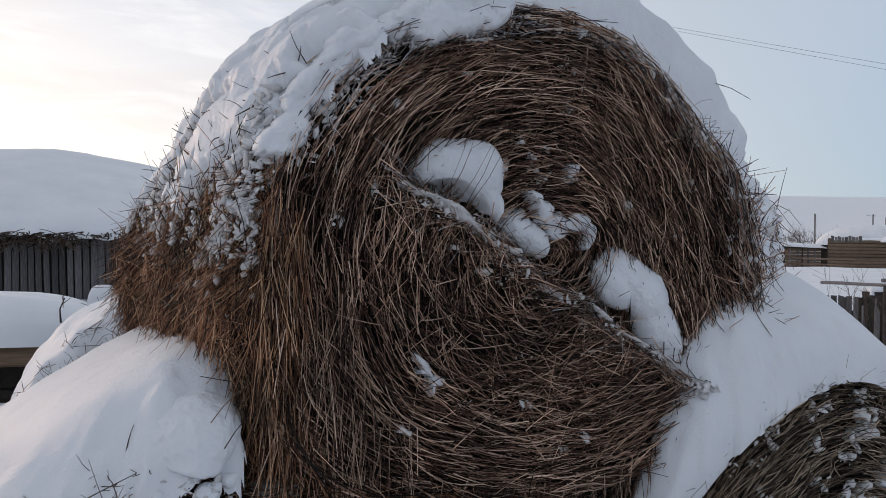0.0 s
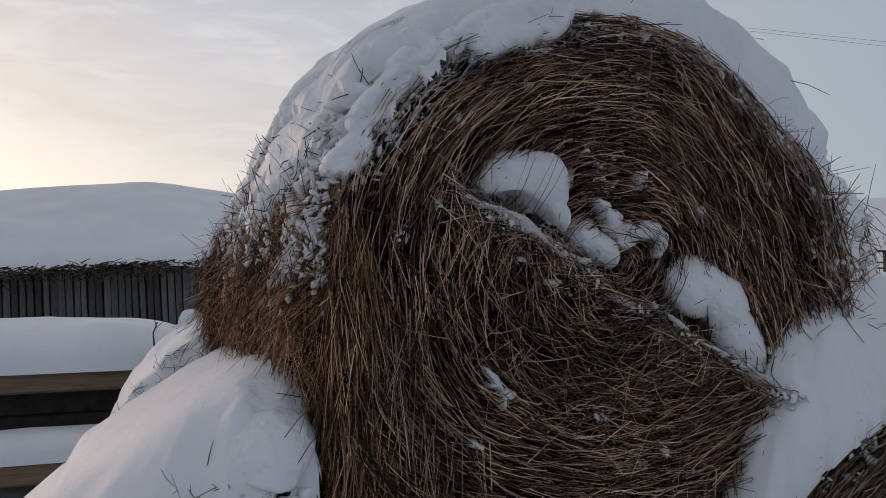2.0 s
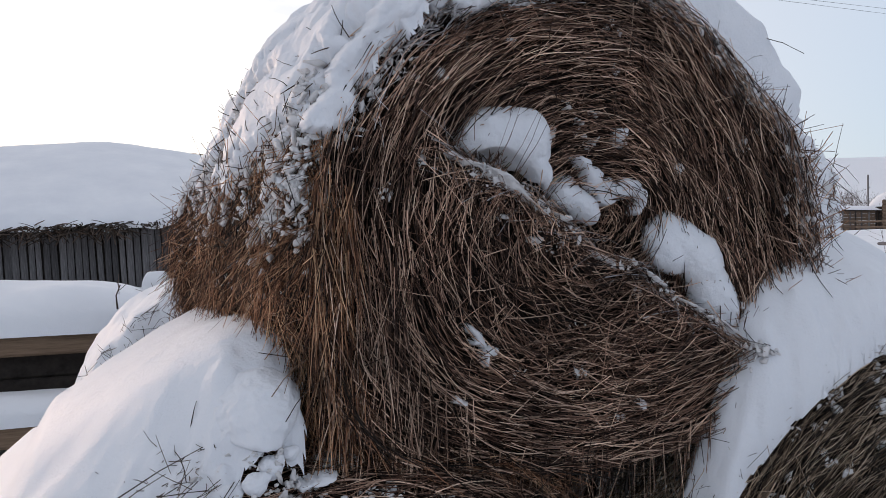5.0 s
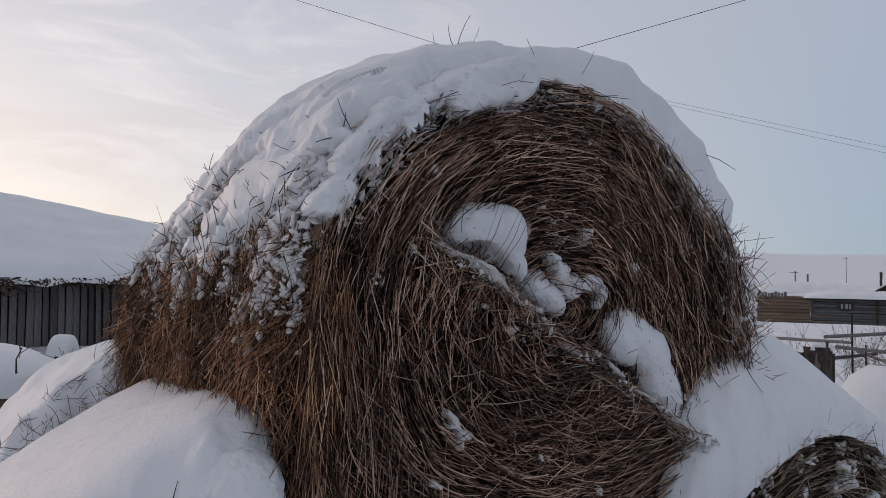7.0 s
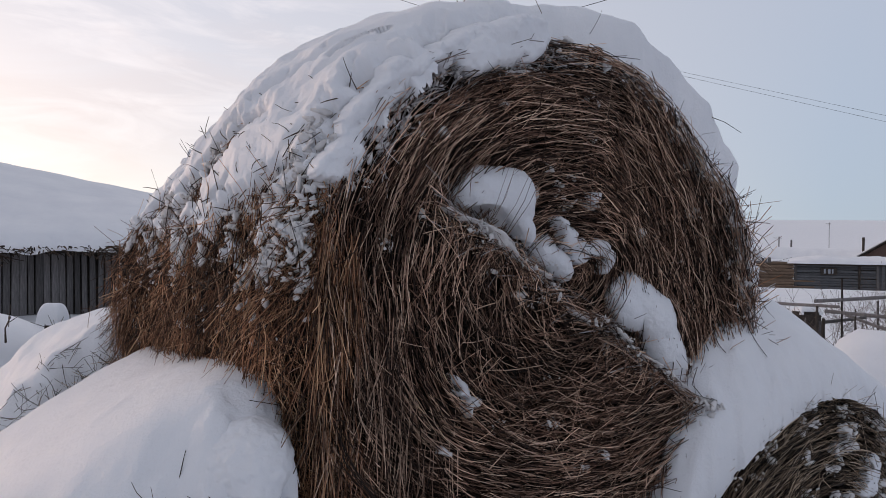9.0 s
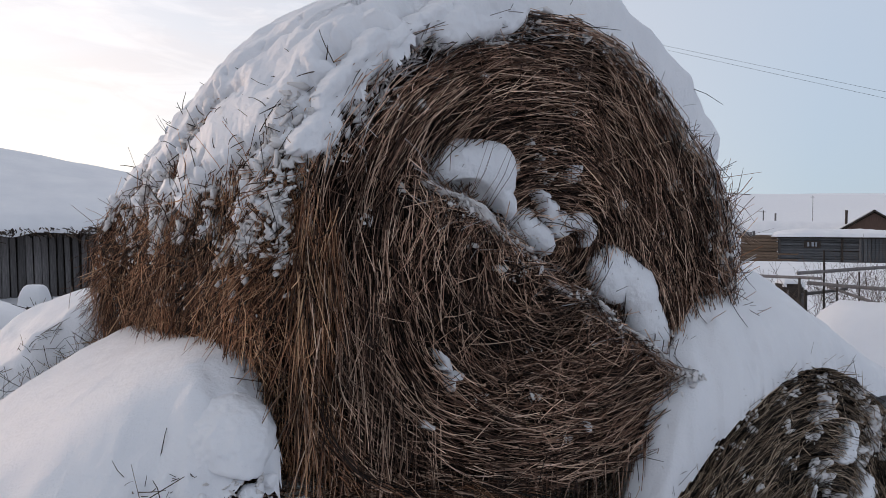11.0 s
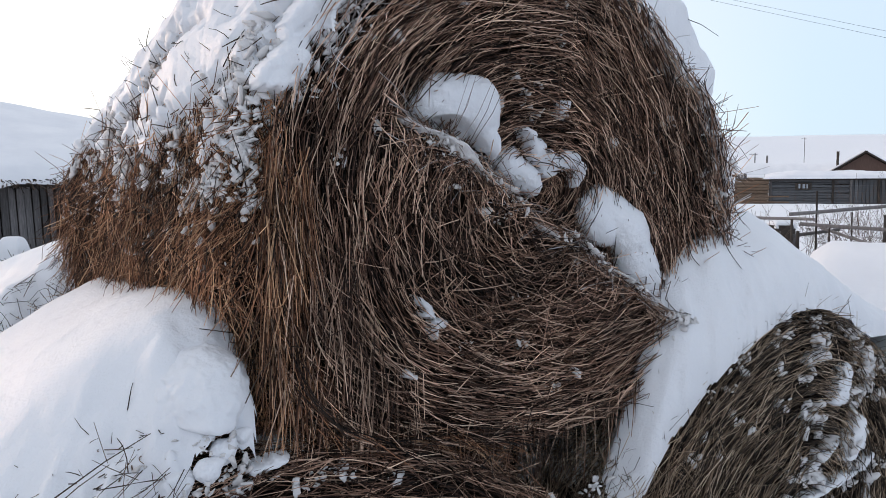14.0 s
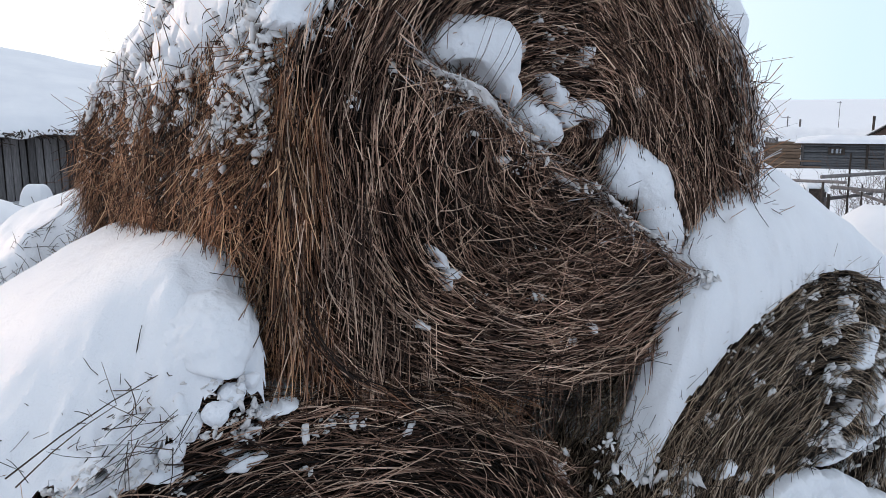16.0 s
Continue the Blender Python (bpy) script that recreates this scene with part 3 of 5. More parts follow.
bale_thing(LOW_LEFT, "hay_bale", "brown round hay bale carrying the upper one, half under snow", "hay bale", [
    ("straw_front", STRAW_FACE, "grey-brown stems wound round the front", [front_straw(LOW_LEFT, 4000, lambda x, y: 0.22 + 0 * x, (0.06, 0.24), lift=0.05), rim_straw(LOW_LEFT, 500, (0.1 * PI, 0.95 * PI), (0.04, 0.16))]),
    ("straw_bed", STRAW_BED, "under-stems coloured near black for the shade between the outer ones", [front_straw(LOW_LEFT, 4500, None, lift=0.010)]),
    ("straw_side", STRAW_FACE, "", [side_straw(LOW_LEFT, 3500, (-0.3 * PI, 1.2 * PI), (-0.02, 1.45), lift=0.02), side_straw(LOW_LEFT, 1800, (-0.2 * PI, 0.3 * PI), (-0.02, 0.5), spread=0.6)])])
bale_thing(LOW_RIGHT, "hay_bale", "greenish grey round hay bale with snow in its hollow middle", "hay bale", [
    ("straw_front", STRAW_GREY, "grey-green stems wound round the front", [front_straw(LOW_RIGHT, 6800, None, (0.06, 0.24), lift=0.05), rim_straw(LOW_RIGHT, 500, (0.0, PI), (0.04, 0.15))]),
    ("straw_bed", STRAW_BED, "under-stems coloured near black for the shade between the outer ones", [front_straw(LOW_RIGHT, 5500, None, lift=0.010)]),
    ("straw_side", STRAW_GREY, "", [side_straw(LOW_RIGHT, 3500, (-0.3 * PI, 1.2 * PI), (-0.02, 1.45), lift=0.015), side_straw(LOW_RIGHT, 1800, (0.8 * PI, 1.2 * PI), (-0.02, 0.5), spread=0.6)])])
bale_thing(LOW_BACK, "hay_bale", "round hay bale behind, buried under a thick snow cap", "hay bale", [
    ("straw_front", STRAW_GREY, "", [front_straw(LOW_BACK, 3000), rim_straw(LOW_BACK, 700, (0.2 * PI, PI), (0.05, 0.2))]),
    ("straw_side", STRAW_GREY, "", [side_straw(LOW_BACK, 2600, (0.0, PI), (-0.02, 0.7), (0.05, 0.18), lift=0.05, spread=0.8)])])


# ---- snow lying on the bales ----
def snow_cover(name, bale, phis, depths, thickness, label, nphi=240, ndep=150, up=0.35):
    """Snow as a second skin: thickness(phi, depth, x, y) may go below nothing, where the straw comes through."""
    phi = np.linspace(*phis, nphi)
    dep = np.linspace(*depths, ndep)
    ph, de = np.meshgrid(phi, dep, indexing="ij")
    base = bale.skin(ph, np.clip(de, 0, bale.length))
    base = base + np.clip(-de, 0, 1)[..., None] * FACE_N - np.clip(de - bale.length, 0, 9)[..., None] * FACE_N
    t = thickness(ph, de, base)
    out = np.cos(ph)[..., None] * FACE_U * (1 - up) + (np.sin(ph) * (1 - up) + up)[..., None] * np.array([0, 0, 1.0])
    out /= np.linalg.norm(out, axis=-1, keepdims=True)
    v = base + out * t[..., None]
    q = grid_quads(nphi, ndep)
    keep = (t.ravel()[q] > -0.03).any(1)
    q = q[keep]
    used, inv = np.unique(q, return_inverse=True)
    me = mesh_of(name, v.reshape(-1, 3)[used], inv.reshape(-1, 4)[:, ::-1])
    return solid(name, me, SNOW, label, "snow")


def upper_cover(ph, de, p):
    deg = np.degrees(ph)
    lumps = fbm(p * 9, 21, 4, 0.55)
    big = fbm(p * 2.2, 25, 3)
    top = np.interp(deg, (0, 14, 30, 45, 60, 75, 90, 104, 125, 150, 170), (0.155, 0.222, 0.302, 0.306, 0.31, 0.247, 0.205, 0.145, 0.145, 0.105, 0.08)) + 0.012 * big * sstep(20, 60, deg)
    top = top + sstep(104, 120, deg) * sstep(150, 132, deg) * np.interp(de, (0.05, 0.25, 0.5, 0.7, 0.85, 1.1), (-0.02, -0.015, 0.012, -0.03, -0.045, -0.01))
    # soft flutes run down from the smooth crown, then it thins into streaks and clods
    lean = de - 0.019 * (deg - 140)
    flute = fbm(np.stack([lean * 7.5, deg * 0.02, 0 * de], -1), 29, 2, 0.4)
    fr = fbm(np.stack([lean * 8.5, deg * 0.05, 0 * de], -1), 31, 3, 0.5)
    ridge = fbm(np.stack([lean * 21, deg * 0.11, 0 * de], -1), 35, 2, 0.5)
    knobs = fbm(p * 16, 27, 3, 0.55)
    down = sstep(122, 142, deg)
    t = top - down * 0.06 * np.clip(flute + 0.25, 0, 1.5) - sstep(126, 150, deg) * 0.032 * np.clip(ridge + 0.15, 0, 1.5) + sstep(140, 156, deg) * 0.012 * knobs
    t = t - 0.03 * np.abs(fbm(p * 14, 43, 3)) * sstep(45, 15, deg)
    fine = fbm(p * 24, 47, 2, 0.5)
    low = sstep(150, 168, deg)
    clumps = (0.70 - 0.30 * low) * fr + 0.40 * ridge + 0.42 * knobs + 0.42 * low * fine
    bar = np.interp(deg, (128, 140, 150, 158, 166, 174, 182, 190), (-1.8, -0.95, -0.62, -0.34, -0.06, 0.26, 0.58, 1.4)) + 0.10 * big
    soft = np.clip((clumps - bar) / 0.36, 0, 1)
    thick = np.interp(deg, (130, 150, 165, 185), (0.13, 0.08, 0.055, 0.045))
    clod = thick * np.sqrt(soft) * (1 + 0.10 * knobs) - 0.035 * sstep(0.02, -0.12, clumps - bar)
    t = np.minimum(t, clod + 0.2 * sstep(140, 128, deg))
    right = sstep(24, 9, deg)
    tufts = fbm(np.stack([p[..., 0] * 17 + 8 * p[..., 1], p[..., 1] * 17, p[..., 2] * 24], -1), 45, 3, 0.6)
    t = t * (1 - right) + right * (0.045 + 0.085 * np.clip(1.5 * tufts + 0.1, -0.8, 0.7) + 0.02 * fbm(p * 24, 41, 2) - 0.05 * sstep(0, -24, deg))
    # the front edge: a cornice on the shoulder, set back over the crown
    start = np.interp(deg, (0, 40, 62, 98, 106, 128, 150, 166, 180), (0.0, 0.0, 0.03, 0.06, -0.04, -0.07, -0.06, -0.02, 0.0))
    shaggy = 0.05 * fbm(p * 15, 33, 3, 0.6) * sstep(106, 116, deg)
    e = sstep(0.0, 0.10, de - start + 0.025 * big - 0.03 * fbm(p * 7, 33, 3) - shaggy)
    t = t * np.sqrt(e) - 0.05 * (1 - e)
    t = t * sstep(1.52, 1.36, de) - 0.04 * sstep(1.36, 1.52, de)
    return t + 0.003 * lumps


snow_cover("snow_blanket", UPPER, (radians(-24), radians(200)), (-0.09, 1.53), upper_cover, "thick smooth snow blanket breaking into clods down the bale's shoulder", 640, 380)


def snow_heap(name, us, ws, height, label, nu=230, nw=220):
    """A drift as one sheet over the stack's plan: height(u, w) above the ground; it ends where it would pass under the hay."""
    u, w = np.meshgrid(np.linspace(*us, nu), np.linspace(*ws, nw), indexing="ij")
    z, keep, w = height(u, w)
    v = stack_place(u, z, w)
    q = grid_quads(nu, nw)
    q = q[keep.ravel()[q].any(1)]
    used, inv_ = np.unique(q, return_inverse=True)
    return solid(name, mesh_of(name, v.reshape(-1, 3)[used], inv_.reshape(-1, 4)), SNOW, label, "snow")


def smooth_profile(x, xs, zs):
    """A soft curve through a few heights."""
    out = 0
    for d in np.linspace(-0.10, 0.10, 11):
        out = out + np.interp(x + d, xs, zs) / 11
    return out


def melted(name, at, balls, seed, planes, rough, depth, corner, fine=14, bites=()):
    """A rounded lump of snow about at: balls (x, y, out, rx, ry, ro, turn) melted together, trimmed by planes (x, y, nx, ny)."""
    bm = bmesh.new()
    bmesh.ops.create_icosphere(bm, subdivisions=6, radius=1)
    way = np.array([v.co[:] for v in bm.verts]); tri_ = np.array([[v.index for v in f.verts] for f in bm.faces])
    bm.free()
    way /= np.linalg.norm(way, axis=1, keepdims=True)
    reach = np.full(len(way), 1e-9)
    for x, y, o, rx, ry, ro, turn in balls:
        c, s_ = math.cos(radians(turn)), math.sin(radians(turn))
        turned = np.stack([(way[:, 0] * c + way[:, 1] * s_) / rx, (-way[:, 0] * s_ + way[:, 1] * c) / ry, way[:, 2] / ro], -1)
        dx, dy, do = at[0] - x, at[1] - y, at[2] - o
        off = np.array([(dx * c + dy * s_) / rx, (-dx * s_ + dy * c) / ry, do / ro])
        a, b, k = (turned ** 2).sum(1), turned @ off, off @ off - 1
        disc = b * b - a * k
        far = np.where(disc > 0, (-b + np.sqrt(np.maximum(disc, 0))) / a, 0).clip(1e-9)
        reach = (reach ** 9 + far ** 9) ** (1 / 9)
    for x, y, nx, ny in planes:
        lean = way[:, 0] * nx + way[:, 1] * ny
        gap = np.where(lean > 1e-3, ((x - at[0]) * nx + (y - at[1]) * ny) / np.maximum(lean, 1e-3), 9)
        reach = (reach ** -8.0 + gap ** -8.0) ** (-1 / 8.0)
    for x, y, o, r in bites:
        off = np.array([at[0] - x, at[1] - y, at[2] - o])
        b = way @ off
        disc = b * b - (off @ off - r * r)
        near = np.where((disc > 0) & (b < 0), -b - np.sqrt(np.maximum(disc, 0)), 9).clip(1e-3)
        reach = (reach ** -10.0 + near ** -10.0) ** (-1 / 10.0)
    spot = way * reach[:, None]
    reach = reach * (1 + rough * fbm(spot * fine, seed, 4, 0.5) + 0.6 * rough * fbm(spot * 45, seed + 3, 3, 0.5))
    spot = way * reach[:, None]
    x, y = at[0] + spot[:, 0], at[1] + spot[:, 1]
    return mesh_of(name, stack_place(corner[0] + x, corner[1] + y, depth + at[2] + spot[:, 2]), tri_)


def round_lump(at, balls, label, seed, rough=0.06, bites=()):
    """A lump standing clear of the upper bale's front; x and y run from the front's middle."""
    base = UPPER.w + float(UPPER.front(np.array(at[0]), np.array(at[1])))
    return solid("snow_lump", melted("snow_lump", at, balls, seed, (), rough, base, (UPPER.u, UPPER.z), 14, bites), SNOW, label, "snow", "snow lumps on the upper bale")


def mound_height(u, w):
    p = np.stack([u, w, 0 * u], -1)
    big, lumps = fbm(p * 2.2, 51, 3), fbm(p * 11, 53, 3, 0.5)
    rim = 0.06 * big + (0.05 * lumps + 0.015 * fbm(p * 26, 57, 2)) * sstep(0.25, -0.05, -w) + np.interp(u, (-1.1, -0.95, -0.84, -0.74, -0.64), (0.10, 0.13, 0.12, 0.09, -0.02))
    first = rim - w
    # past its ragged front edge the sheet is drawn back onto the edge
    w = np.where(u > -1.45, np.minimum(w, rim + 0.02), w)
    depth, ragged = -w, rim - w
    z = smooth_profile(u, (-2.6, -2.1, -1.75, -1.5, -1.27, -1.05, -0.82, -0.675, -0.59, -0.54, -0.49), (0.0, 0.5, 0.93, 1.15, 1.335, 1.475, 1.60, 1.575, 1.49, 1.36, 1.1))
    f = np.clip(ragged / np.interp(u, (-1.25, -0.9), (0.55, 0.34)), 0, 1)
    z = z - np.interp(u, (-1.35, -1.1, -0.9), (0.42, 0.32, 0.30)) * (1 - f) ** 2.2 - 0.3 * sstep(1.1, 1.6, depth) + 0.012 * big + 0.003 * lumps
    z = z - 0.04 * sstep(0.01, -0.02, ragged)
    x = np.clip((u - LOW_LEFT.u) / LOW_LEFT.a, -1, 1)
    hay = LOW_LEFT.z + LOW_LEFT.b * np.sqrt(1 - x * x)
    z = np.where(depth < 1.2, np.maximum(z, hay - 0.045), z)
    z = z * (1 - sstep(1.35, 2.3, depth)) - 0.1 * sstep(1.9, 2.3, depth)
    # beyond the bale it slopes down to the ground
    foot = smooth_profile(u, (-2.6, -2.1, -1.75, -1.5, -1.27), (0.0, 0.5, 0.92, 1.15, 1.335)) * (1 - sstep(-0.25, 0.06 + 1.0 * sstep(-1.45, -2.1, u), w)) * (1 - sstep(1.35, 2.3, depth)) - 0.08
    outer = sstep(-1.34, -1.45, u)
    z = z * (1 - outer) + foot * outer
    return z, ((first > -0.05) & (z > 1.295 + 0.10 * lumps + 0.03 * sstep(-0.85, -0.75, u) - 0.19 * sstep(-0.92, -1.12, u) - 0.4 * sstep(-1.2, -1.42, u)) & ((u < -0.715 + 0.04 * lumps) | ((depth > 0.10 + 0.05 * lumps) & (u < -0.44)))) | (u < -1.45), w


mound = snow_heap("snow_mound", (-2.65, -0.44), (1.0, -2.35), mound_height, "smooth rounded snow mound on the lower bale", 270, 400)
part("front_lobe", melted("front_lobe", (-0.80, 1.37, -0.06), [(-0.82, 1.36, -0.10, 0.125, 0.135, 0.19, -25), (-0.83, 1.32, 0.0, 0.08, 0.05, 0.10, 0)], 81, [(-0.8, 1.315, -0.12, -1.0), (-0.745, 1.365, 0.75, -0.66)], 0.06, 0.0, (0, 0), 6), SNOW, mound, "steep crumbling front of the mound")
for k, (cu, cz, cw, r) in enumerate(((-0.915, 1.225, 0.08, 0.03), (-0.945, 1.175, 0.09, 0.02), (-0.815, 1.28, 0.08, 0.026), (-0.765, 1.30, 0.06, 0.018), (-0.855, 1.25, 0.10, 0.026))):
    part("clod", melted("clod", (cu, cz, cw), [(cu, cz, cw, r * 1.2, r, r, -20), (cu + 0.6 * r, cz + 0.3 * r, cw, r * 0.8, r * 0.7, r * 0.8, 30)], 90 + k, [], 0.16, 0.0, (0, 0), 24), SNOW, mound)


def drift_height(u, w):
    depth = -w
    p = np.stack([u, w, 0 * u], -1)
    big, lumps = fbm(p * 2.2, 61, 3), fbm(p * 11, 63, 4, 0.55)
    bank = u - 0.95 * np.clip(depth, 0, 0.4) * sstep(1.2, 0.85, u)
    rear = smooth_profile(bank, (0.42, 0.545, 0.635, 0.715, 0.825, 0.93, 1.12, 1.4, 1.7, 2.0, 2.3, 2.6, 3.0, 3.5), (0.80, 1.11, 1.34, 1.55, 1.71, 1.79, 1.87, 1.90, 1.84, 1.72, 1.52, 1.24, 0.65, -0.1))
    front = smooth_profile(bank, (0.42, 0.545, 0.635, 0.715, 0.825, 0.93, 1.12, 1.4, 1.7, 2.0, 2.3, 2.6, 3.0, 3.5), (0.80, 1.11, 1.34, 1.55, 1.71, 1.79, 1.80, 1.73, 1.64, 1.49, 1.27, 0.96, 0.4, -0.1))
    top = front + (rear - front) * sstep(0.0, 0.45, depth)
    x = np.clip(np.abs(u - LOW_RIGHT.u) / LOW_RIGHT.a, 0, 1)
    hay = LOW_RIGHT.z + LOW_RIGHT.b * (1 - x ** LOW_RIGHT.power) ** (1 / LOW_RIGHT.power)
    low = np.maximum(hay - 0.02, np.interp(bank, (0.42, 0.63, 0.86, 1.1), (0.78, 0.98, 1.16, 1.28)))
    ragged = depth + 0.15 + 0.03 * big + (0.014 * lumps + 0.006 * fbm(p * 26, 67, 2)) * sstep(0.22, 0.0, depth + 0.15)
    f = np.sqrt(1 - (1 - np.clip(ragged / np.interp(u, (0.7, 1.3), (0.22, 0.40)), 0, 1)) ** 2)
    z = low + np.maximum(top - low, 0) * f + 0.012 * big + 0.0015 * lumps 
    z = z * (1 - sstep(1.3, 2.3, depth)) - 0.1 * sstep(1.9, 2.3, depth)
    foot = front * (1 - sstep(-0.12, 0.22 + 0.8 * sstep(2.25, 2.9, u), w)) * (1 - sstep(1.3, 2.3, depth)) - 0.06
    outer = sstep(2.15, 2.25, u)
    z = z * (1 - outer) + foot * outer
    return z, ((ragged > 0.0) & ((z > 0.88 + 0.09 * lumps) | (depth > 1.3)) & (z > hay - 0.05)) | (u > 2.25) | (depth > 1.5), w


snow_heap("snow_drift", (0.36, 3.5), (1.0, -2.35), drift_height, "deep smooth snow drift filling the gap beside the upper bale", 300, 380)


def back_cover(ph, de, p):
    deg = np.degrees(ph)
    big = fbm(p * 2.0, 71, 3)
    t = 0.20 * sstep(10, 60, deg) * sstep(200, 150, deg) + 0.03 * big
    edge = sstep(0.0, 0.18, de - 0.33 + 0.06 * big - 0.05 * fbm(p * 8, 73, 3))
    return t * np.sqrt(edge) - 0.05 * (1 - edge)


snow_cover("snow_mound", LOW_BACK, (radians(0), radians(200)), (-0.06, 1.5), back_cover, "smooth snow mound over the bale behind", 150, 110)


def front_lump(name, bale, discs, height, label, seed, rough=0.2, cell=0.004, sink=0.0, dome=0.45, mat=SNOW):
    """A lump of snow caught on a bale's front. discs: (x, y, rx, ry, turn) in metres from the front's middle."""
    xs = [d[0] for d in discs]; ys = [d[1] for d in discs]; m = max(max(d[2], d[3]) for d in discs) * 1.25
    x = np.arange(min(xs) - m, max(xs) + m, cell); y = np.arange(min(ys) - m, max(ys) + m, cell)
    gx_, gy_ = np.meshgrid(x, y, indexing="ij")
    p = np.stack([gx_, gy_, 0 * gx_ + seed], -1)
    wx, wy = gx_ + 0.012 * fbm(p * 15, seed, 4, 0.65), gy_ + 0.012 * fbm(p * 15, seed + 5, 4, 0.65)
    q = np.zeros_like(gx_)
    for cx, cy, rx, ry, turn in discs:
        c, s_ = math.cos(radians(turn)), math.sin(radians(turn))
        a = ((wx - cx) * c + (wy - cy) * s_) / rx
        b = (-(wx - cx) * s_ + (wy - cy) * c) / ry
        q = q + np.clip(1 - (a * a + b * b), -0.5, 1).clip(0) ** 1.0
    d = (1 - np.exp(-1.7 * q)) / (1 - math.exp(-1.7))
    h = height * np.clip(d, 0, 1) ** dome * (1 + rough * fbm(p * 11, seed + 9, 4)) - 0.02 * (d <= 0)
    flat = stack_place(bale.u + gx_, bale.z + gy_, bale.w + bale.front(gx_, gy_) * 0.6 + h + sink)
    quads = grid_quads(len(x), len(y))
    keep = (d.ravel()[quads] > 0).any(1)
    quads = quads[keep]
    used, inv = np.unique(quads, return_inverse=True)
    me = mesh_of(name, flat.reshape(-1, 3)[used], inv.reshape(-1, 4))
    return solid(name, me, mat, label, "snow", "snow lumps on the upper bale" if bale is UPPER else "snow lumps on the lower bale")


round_lump((-0.295, 0.235, 0.02), [(-0.34, 0.24, 0.0, 0.118, 0.086, 0.085, 5), (-0.265, 0.235, 0.01, 0.08, 0.09, 0.09, 0), (-0.415, 0.228, 0.0, 0.05, 0.035, 0.05, 15), (-0.24, 0.165, 0.02, 0.036, 0.052, 0.05, 20), (-0.212, 0.14, 0.03, 0.019, 0.045, 0.03, 14)],
           "domed snow lump caught above the fold, stems across it", 3, 0.06, [(-0.375, 0.105, 0.05, 0.10), (-0.305, 0.095, 0.05, 0.068)])
round_lump((-0.085, 0.065, 0.02), [(-0.115, 0.085, 0.0, 0.06, 0.052, 0.05, -35), (-0.055, 0.045, 0.005, 0.068, 0.046, 0.05, -40)], "small snow lump sitting in the fold", 4, rough=0.09)
front_lump("snow_lump", UPPER, [(-0.075, 0.176, 0.032, 0.017, -30), (-0.035, 0.13, 0.026, 0.042, 35), (0.018, 0.092, 0.04, 0.034, 0), (0.082, 0.104, 0.046, 0.03, 0), (0.122, 0.066, 0.026, 0.042, 20)], 0.032, "knobbly snow lump on a frosted twig", 5, rough=0.4)
round_lump((0.36, -0.13, 0.02), [(0.265, -0.025, 0.0, 0.062, 0.062, 0.05, 20), (0.31, -0.07, 0.0, 0.075, 0.08, 0.06, 0), (0.26, -0.095, 0.0, 0.095, 0.06, 0.055, -40), (0.375, -0.12, 0.01, 0.11, 0.08, 0.075, -48), (0.445, -0.235, 0.0, 0.16, 0.08, 0.07, -58)],
           "long snow lump lying along the fold", 6, rough=0.06)
for f0, f1, wide, seed in ((-0.03, 0.10, 0.009, 21), (0.06, 0.20, 0.015, 24), (0.18, 0.29, 0.009, 25), (0.56, 0.70, 0.008, 22), (0.81, 0.99, 0.019, 23)):
    strip = [(-0.47 + 1.05 * f + 0.004, 0.15 - 0.55 * f + 1.13 * FOLD_WAVE * math.sin(f * 2 * math.pi) - 0.004, 0.045, wide * random.uniform(0.7, 1.3), -28 + random.uniform(-8, 8)) for f in np.linspace(f0, f1, 5)]
    front_lump("snow_crust", UPPER, strip, 0.016, "frosted crust of snow along the lip of the fold", seed, rough=0.9, sink=0.055, mat=SNOW_DULL)
front_lump("snow_lump", UPPER, [(-0.44, -0.315, 0.04, 0.013, -52), (-0.39, -0.358, 0.03, 0.018, -25), (-0.40, -0.388, 0.013, 0.026, 15)], 0.032, "thin scrap of snow caught in the straw", 7)
front_lump("snow_lump", UPPER, [(0.045, 0.262, 0.026, 0.022, 20)], 0.035, "small round snow lump near the bale's middle", 10)
for k, (cx_, cy_, rx_, ry_, tn_) in enumerate(((-0.131, 0.347, 0.014, 0.02, 0), (-0.31, 0.587, 0.032, 0.011, 8), (-0.33, 0.495, 0.018, 0.009, 0), (-0.547, 0.399, 0.022, 0.02, 30), (-0.108, 0.725, 0.024, 0.015, 15),
                                               (-0.275, -0.055, 0.03, 0.013, 5), (-0.045, -0.098, 0.034, 0.026, -20), (0.117, -0.55, 0.016, 0.018, 0), (-0.494, -0.491, 0.02, 0.012, -20))):
    front_lump("snow_scrap", UPPER, [(cx_, cy_, rx_ * 0.75, ry_ * 0.7, tn_), (cx_ + 0.6 * rx_, cy_ - 0.3 * ry_, rx_ * 0.5, ry_ * 0.6, tn_ + 30)], 0.010, "small scrap of snow caught on the stems", 120 + k, rough=0.6, cell=0.003, sink=0.03, mat=SNOW_DULL)
front_lump("snow_cornice", UPPER, [(-0.36, 0.665, 0.16, 0.075, 22), (-0.27, 0.70, 0.08, 0.07, 0), (-0.46, 0.61, 0.06, 0.06, 0)], 0.08, "overhanging lip of the snow on the bale's crown", 11)
fringe = []
for dg in np.arange(112, 164, 4.5):
    rr = float(UPPER.radius(np.radians(np.array(dg)))) * random.uniform(0.955, 0.985)
    fringe.append((rr * math.cos(radians(dg)), rr * math.sin(radians(dg)), random.uniform(0.045, 0.07), random.uniform(0.022, 0.045), dg + 90 + random.uniform(-35, 35)))
